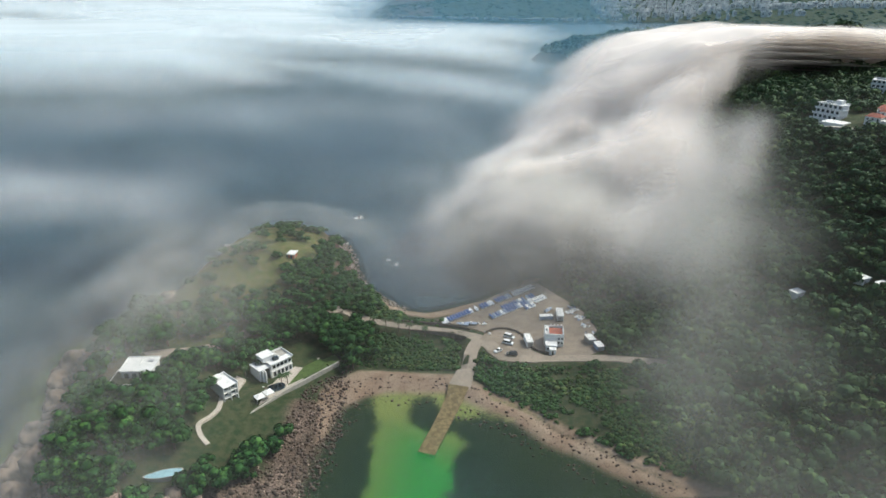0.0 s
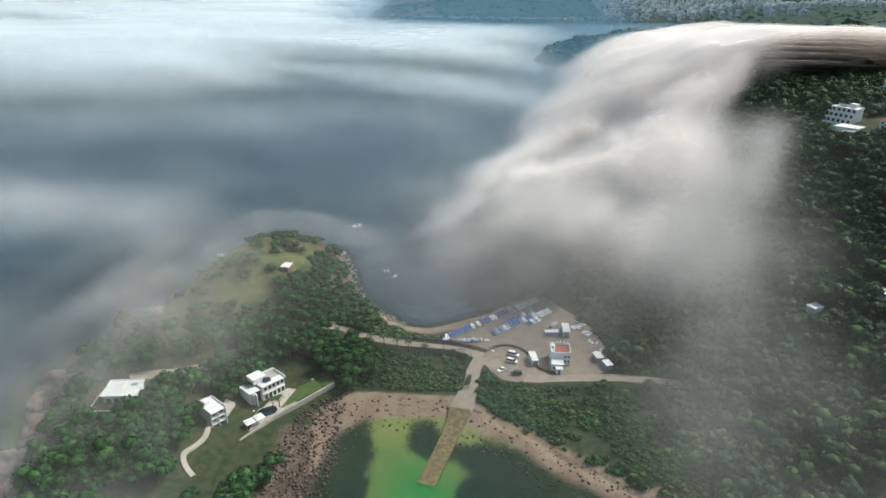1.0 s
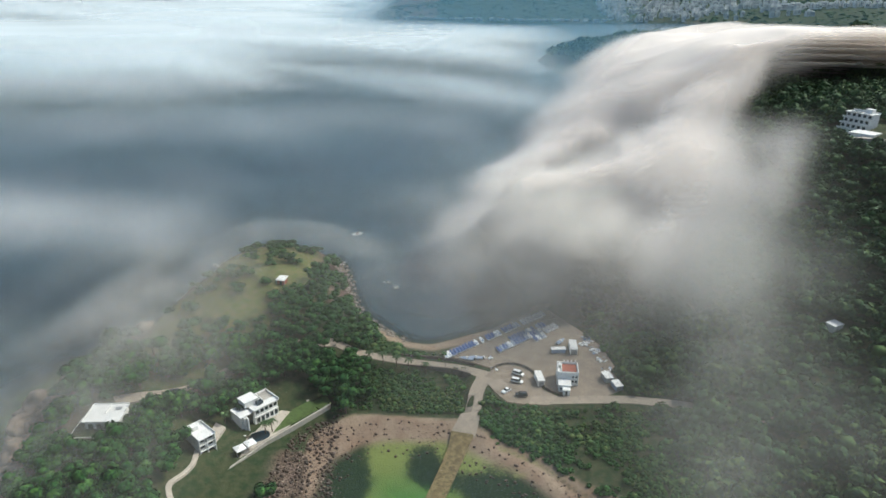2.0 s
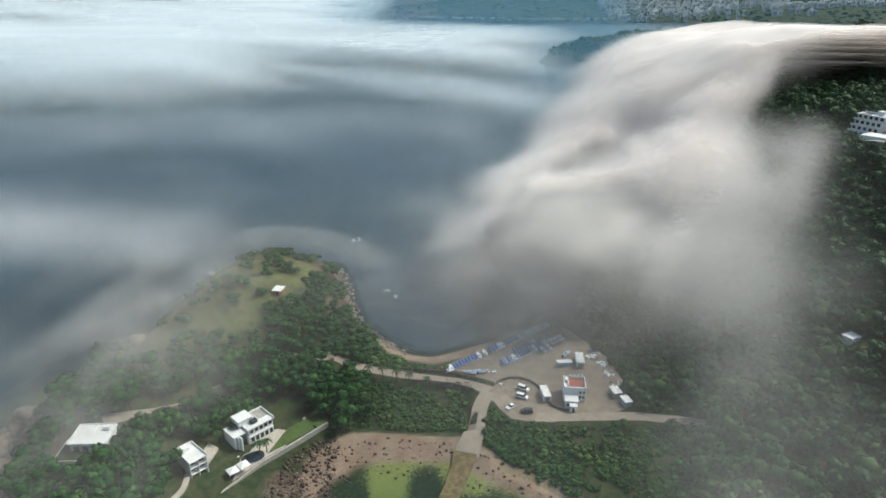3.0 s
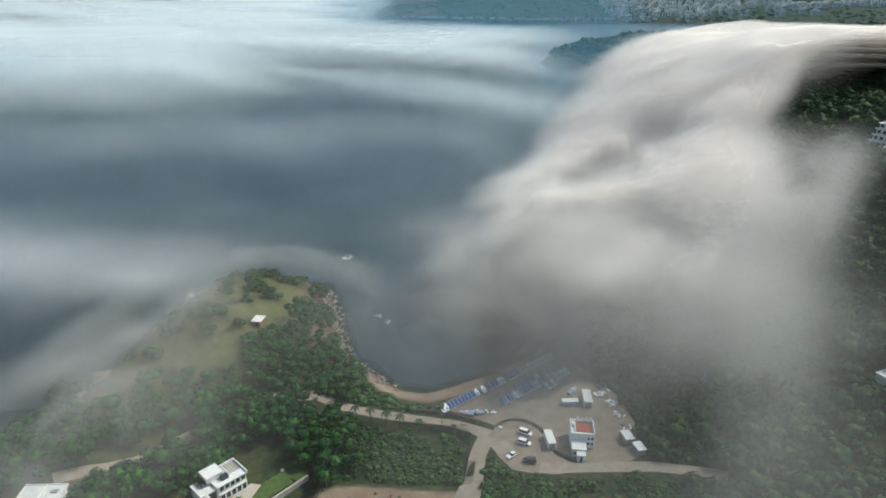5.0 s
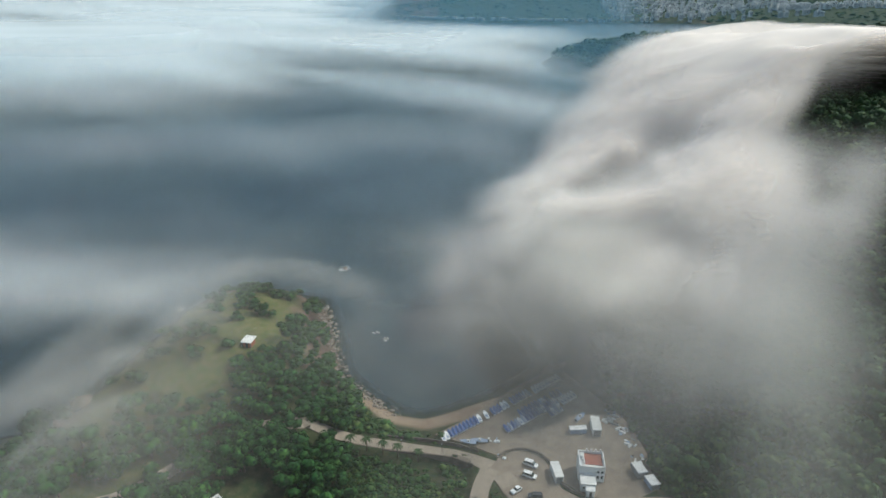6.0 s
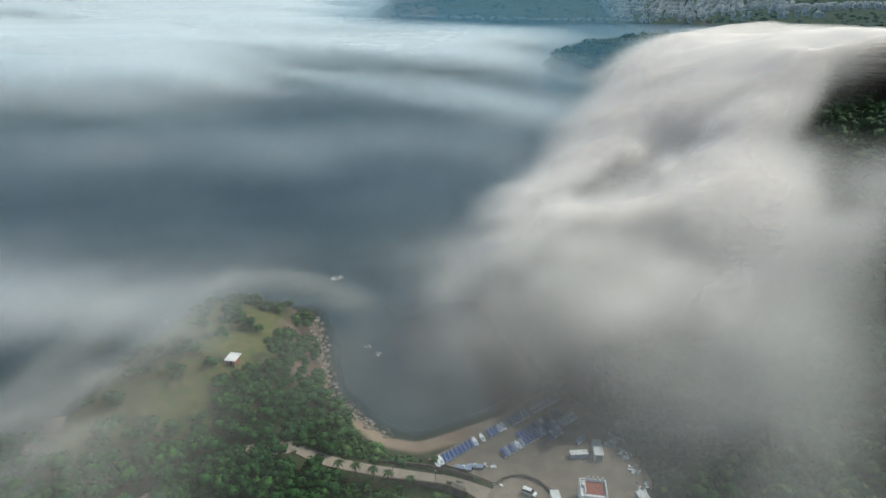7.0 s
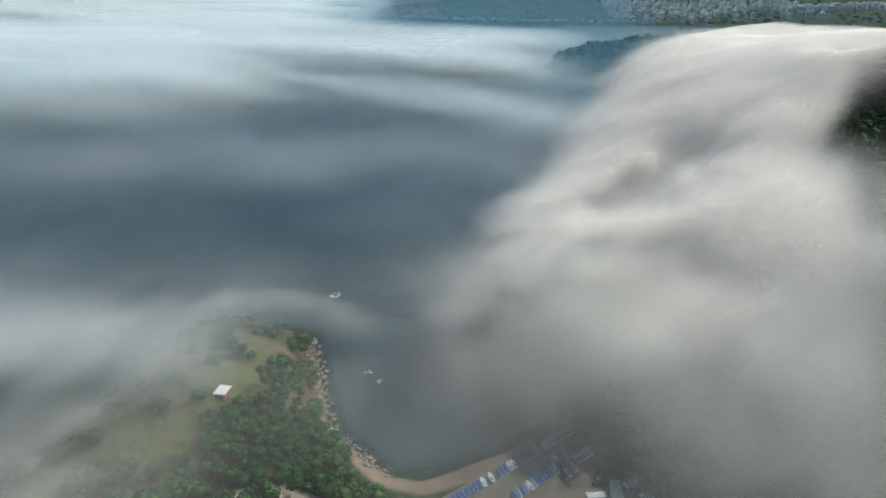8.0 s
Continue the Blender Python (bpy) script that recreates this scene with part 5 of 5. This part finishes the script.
MASS = [crown_points(40 + i, 95, 0.22, 0) for i in range(10)]


def tree_spots(x0, x1, y0, y1, step, seed):
    r = np.random.RandomState(seed)
    x, y = np.meshgrid(np.arange(x0, x1, step), np.arange(y0, y1, step))
    x = x + r.uniform(-0.55, 0.55, x.shape) * step
    y = y + r.uniform(-0.55, 0.55, y.shape) * step
    return x.ravel(), y.ravel(), r


def meadow_at(x, y):
    return np.clip(gauss(x, y, -106, 330, 20, 42) * 1.5 + gauss(x, y, -82, 340, 13, 22) + 1.3 * gauss(x, y, -96, 384, 24, 20), 0, 1)


def free_of(x, y):
    """Where no house, road, yard or garden stands."""
    ok = np.ones(x.shape, bool)
    for poly, gap in ((YARD, 1.5), (PARK, 2.0), ([(-84, 197), (-72, 194), (-58, 212), (-48, 236), (-38, 256), (-40, 263), (-58, 276), (-70, 259), (-80, 246), (-83, 222)], 0.5), ([(-82, 198), (-70, 219), (-78, 230), (-83, 222), (-84, 210)], 1.0), ([(-87, 228), (-77, 228), (-74, 236), (-80, 248), (-90, 240)], 0.5), ([(-122, 222), (-104, 222), (-104, 239), (-96, 250), (-110, 248), (-122, 239)], 0.5), ([(-93, 180), (-77, 180), (-76, 195), (-93, 195)], 0.5)):
        ok &= seg_dist(x, y, poly) < -gap
    for line, w in (([(-46, 295), (-21, 292), (14, 286), (11, 264), (7, 246)], 4.5), ([(20, 280), (26, 269), (46, 267.5), (72, 268.5), (90, 265)], 4.5), ([(-112, 243), (-97, 253), (-91, 258), (-84, 268)], 3.5)):
        for (ax, ay), (bx, by) in zip(line, line[1:]):
            ex, ey = bx - ax, by - ay
            u = np.clip(((x - ax) * ex + (y - ay) * ey) / (ex * ex + ey * ey), 0, 1)
            ok &= np.hypot(x - ax - u * ex, y - ay - u * ey) > w
    for cx, cy, rad in ((266, 474, 22), (357, 585, 17), (274, 450, 11), (284, 444, 11), (297, 476, 11), (288, 460, 10), (304, 452, 11), (312, 490, 11), (262, 440, 9), (276, 426, 8), (252, 456, 9), (162, 297, 7), (188, 294, 6), (192, 286, 6)):
        ok &= np.hypot(x - cx, y - cy) > rad
    return ok


# woods of the peninsula
x, y, r = tree_spots(-150, -30, 165, 412, 4.3, 11)
s, z = seg_dist(x, y, COAST), height(x, y)
keep = (s > np.where(x < -110, 14, np.where(y > 300, 5, 12))) & free_of(x, y) & (r.rand(len(x)) > 0.86 * sst(meadow_at(x, y), 0.3, 0.7)) & (z > 1.5)
x, y, z = x[keep], y[keep], z[keep]
size = r.uniform(2.1, 4.3, len(x)) * np.where(y > 285, 0.8, 1.0)
order = np.argsort(y)
near = [i for i in order if y[i] < 292][:290]
trunk_mesh = []
for k in range(3):
    bm = bmesh.new()
    bmesh.ops.create_cone(bm, cap_ends=False, segments=7, radius1=0.09, radius2=0.045, depth=1.0, matrix=pose(0, 0, 0.5))
    for a in range(4):
        t = 90 * a + 30 * k
        m = pose(0, 0, 0.62 + 0.07 * a) @ pose(0, 0, 0, 0, 0, t) @ pose(0, 0, 0, 0, 48, 0) @ pose(0, 0, 0.25)
        bmesh.ops.create_cone(bm, cap_ends=False, segments=5, radius1=0.035, radius2=0.015, depth=0.5, matrix=m)
    trunk_mesh.append(mesh_of("trunk", bm, M["bark"]))
crown_mesh = []
for co, fa in CROWNS:
    me = raw_mesh("crown", co, fa)
    me.materials.append(M["leaf"])
    crown_mesh.append(me)
TREE_LABELS = ["broad-crowned green tree in the coastal wood", "dense dark green tree on the headland slope"]
for i in near:
    t = thing("tree", TREE_LABELS[0] if size[i] > 3 else TREE_LABELS[1], "tree", pose(x[i], y[i], z[i] - 0.1, 0, 0, r.uniform(0, 360)), "trees on the headland")
    g = size[i]
    part("trunk", trunk_mesh[i % 3], None, t, at=Matrix.Diagonal((g, g, g * 1.1, 1)))
    part("crown", crown_mesh[r.randint(len(crown_mesh))], None, t, at=pose(0, 0, g * 1.15) @ Matrix.Diagonal((g, g * r.uniform(0.85, 1.15), g * r.uniform(0.8, 1.1), 1)))
rest = [i for i in range(len(x)) if i not in set(near)]
places = [(x[i], y[i], z[i] + 0.62 * size[i], size[i] * 1.08, size[i] * 1.08, size[i] * r.uniform(0.7, 1.1), r.uniform(0, 6.3)) for i in rest]
scatter("wood_on_the_headland", CROWNS, places, M["leaf"], "thick green scrub and low trees on the headland", "wood")

# scrub on the isthmus and along the beach
x, y, r = tree_spots(-44, 100, 200, 316, 1.9, 12)
s, z = seg_dist(x, y, COAST), height(x, y)
patch = ((x < 12) & (y > 262) & (y < 288.5)) | ((x > 13) & (s > 11) & (y < 266)) | ((y > 298) & (x < 6) & (s > 5.5) & (y < 313)) | ((x > 68) & (s > 8)) | ((x > 15.5) & (x < 21) & (y < 279)) 
keep = patch & free_of(x, y) & (s > 10.5) & (fbm(x / 8, y / 8, 15) > 0.33)
x, y, z = x[keep], y[keep], z[keep]
places = [(a, b, c + 0.4, k, k, k * r.uniform(0.6, 1.0), r.uniform(0, 6.3)) for a, b, c, k in zip(x, y, z, (0.7 + 2.0 * r.rand(len(x)) ** 2.2) * np.where(y > 298, 1.2, 1))]
scatter("scrub", MASS, places, M["bush"], "low bright-green scrub beside the lane and beach", "scrub")

# woods of the mainland slope, ridge and far headland
places = []
for (x0, x1, y0, y1, step, k0, k1, seed) in ((70, 360, 130, 470, 5.6, 2.8, 4.6, 13), (60, 480, 470, 760, 7.0, 3.2, 5.6, 14), (120, 620, 760, 1150, 13, 7, 11, 15), (165, 760, 1150, 1620, 13, 6, 10, 16)):
    x, y, r = tree_spots(x0, x1, y0, y1, step, seed)
    s, z = seg_dist(x, y, COAST), height(x, y)
    keep = (s > (10 if y0 < 1000 else 16)) & free_of(x, y) & (z > 2)
    for a, b, c in zip(x[keep], y[keep], z[keep]):
        k = k0 * 0.85 + (k1 * 1.35 - k0 * 0.85) * r.rand() ** 2
        places.append((a, b, c + 0.55 * k, k, k, k * r.uniform(0.75, 1.15), r.uniform(0, 6.3)))
scatter("hillside_forest", MASS, places, M["forest"], "dense dark green forest covering the mainland slope", "forest")
places = []
x, y, r = tree_spots(-320, 1900, 2200, 3350, 26, 17)
z = height(x, y)
for a, b, c in zip(x, y, z):
    if c > 3 and min(math.hypot(a - p, b - q) for p, q in TOWN) > 24:
        k = r.uniform(10, 17)
        places.append((a, b, c - 4, k, k, k * 0.55, r.uniform(0, 6.3)))
scatter("far_woods", [crown_points(70 + i, 12, 0.3, 0) for i in range(5)], places, M["forest"], "hazy woods on the hills across the bay", "woods")


def palm(x, y, z, h, seed):
    r = random.Random(seed)
    t = thing("palm_tree", "slender palm tree standing by the retaining wall", "palm", pose(x, y, z, 0, 0, seed * 50), "palms along the lane")
    bm = bmesh.new()
    bmesh.ops.create_cone(bm, cap_ends=True, segments=8, radius1=0.2, radius2=0.12, depth=h, matrix=pose(0, 0, h / 2))
    part("trunk", bm, M["bark"], t)
    for i in range(11):
        a = 360 / 11 * i + r.uniform(-10, 10)
        bm = bmesh.new()
        prev = None
        for j in range(6):
            u = j / 5
            yv, zv, w = 2.2 * u, 0.7 * math.sin(2.3 * u) - 1.3 * u * u, 0.34 * math.sin(math.pi * min(0.15 + u * 0.85, 0.99))
            rowv = [bm.verts.new((-w, yv, zv - 0.12)), bm.verts.new((0, yv, zv)), bm.verts.new((w, yv, zv - 0.12))]
            if prev:
                bm.faces.new((prev[0], prev[1], rowv[1], rowv[0]))
                bm.faces.new((prev[1], prev[2], rowv[2], rowv[1]))
            prev = rowv
        part("frond", bm, M["palm"], t, at=pose(0, 0, h, r.uniform(-8, 12), 0, a))


for i, (px, py) in enumerate(((-30.5, 289.4), (-25, 289.2), (-19.5, 288.8), (-14.5, 288.2), (-7.5, 287.4))):
    palm(px, py, hz(px, py) - 0.1, 5.0 + 0.3 * (i % 2), i)
for i, (px, py) in enumerate(((-76, 245), (-61.5, 242.5), (-71.5, 249), (-74, 252), (-59.5, 243.6))):
    palm(px, py, max(hz(px, py), TZ) - 0.1, 4.2 + 0.5 * (i % 3), i + 9)
for i, px in enumerate((-13.5, 0.5)):
    o = thing("lamp_post", "thin dark lamp post beside the lane", "lamp post", pose(px, 291.2 - 0.13 * (px + 13), 3.1))
    part("pole", boxes((-0.07, 0.07, -0.07, 0.07, 0, 4.2)), M["cardark"], o)
    part("lantern", boxes((-0.16, 0.16, -0.3, 0.16, 4.2, 4.4)), M["metal"], o)


# ---------------------------------------------------------------- motion
def motions():
    def drift(ob, dx, dy, dz=0.0):
        walk(ob, [(0.0, pose(0, 0, 0)), (4.0, pose(dx / 2, dy / 2, dz / 2)), (8.0, pose(dx, dy, dz))])

    drift(FOG["fog_bank"][0], 14, -16, 9)
    drift(FOG["fog_head"][0], 30, -20, 11)
    drift(FOG["far_sea_mist"][0], 30, -10)
    drift(FOG["slope_fog"][0], 34, -4, 4)
    drift(FOG["fog_veil"][0], -14, -22)
    drift(FOG["sea_mist"][0], 24, -14)
    drift(FOG["mist_streaks"][0], 66, -34)
    drift(FOG["fog_cap"][0], 9, 5)
    for body, layers in FOG.values():
        for i, ob in enumerate(layers):
            u = i / (len(layers) - 1) - 0.5
            drift(ob, 9 * u, -7 * u)


motions()
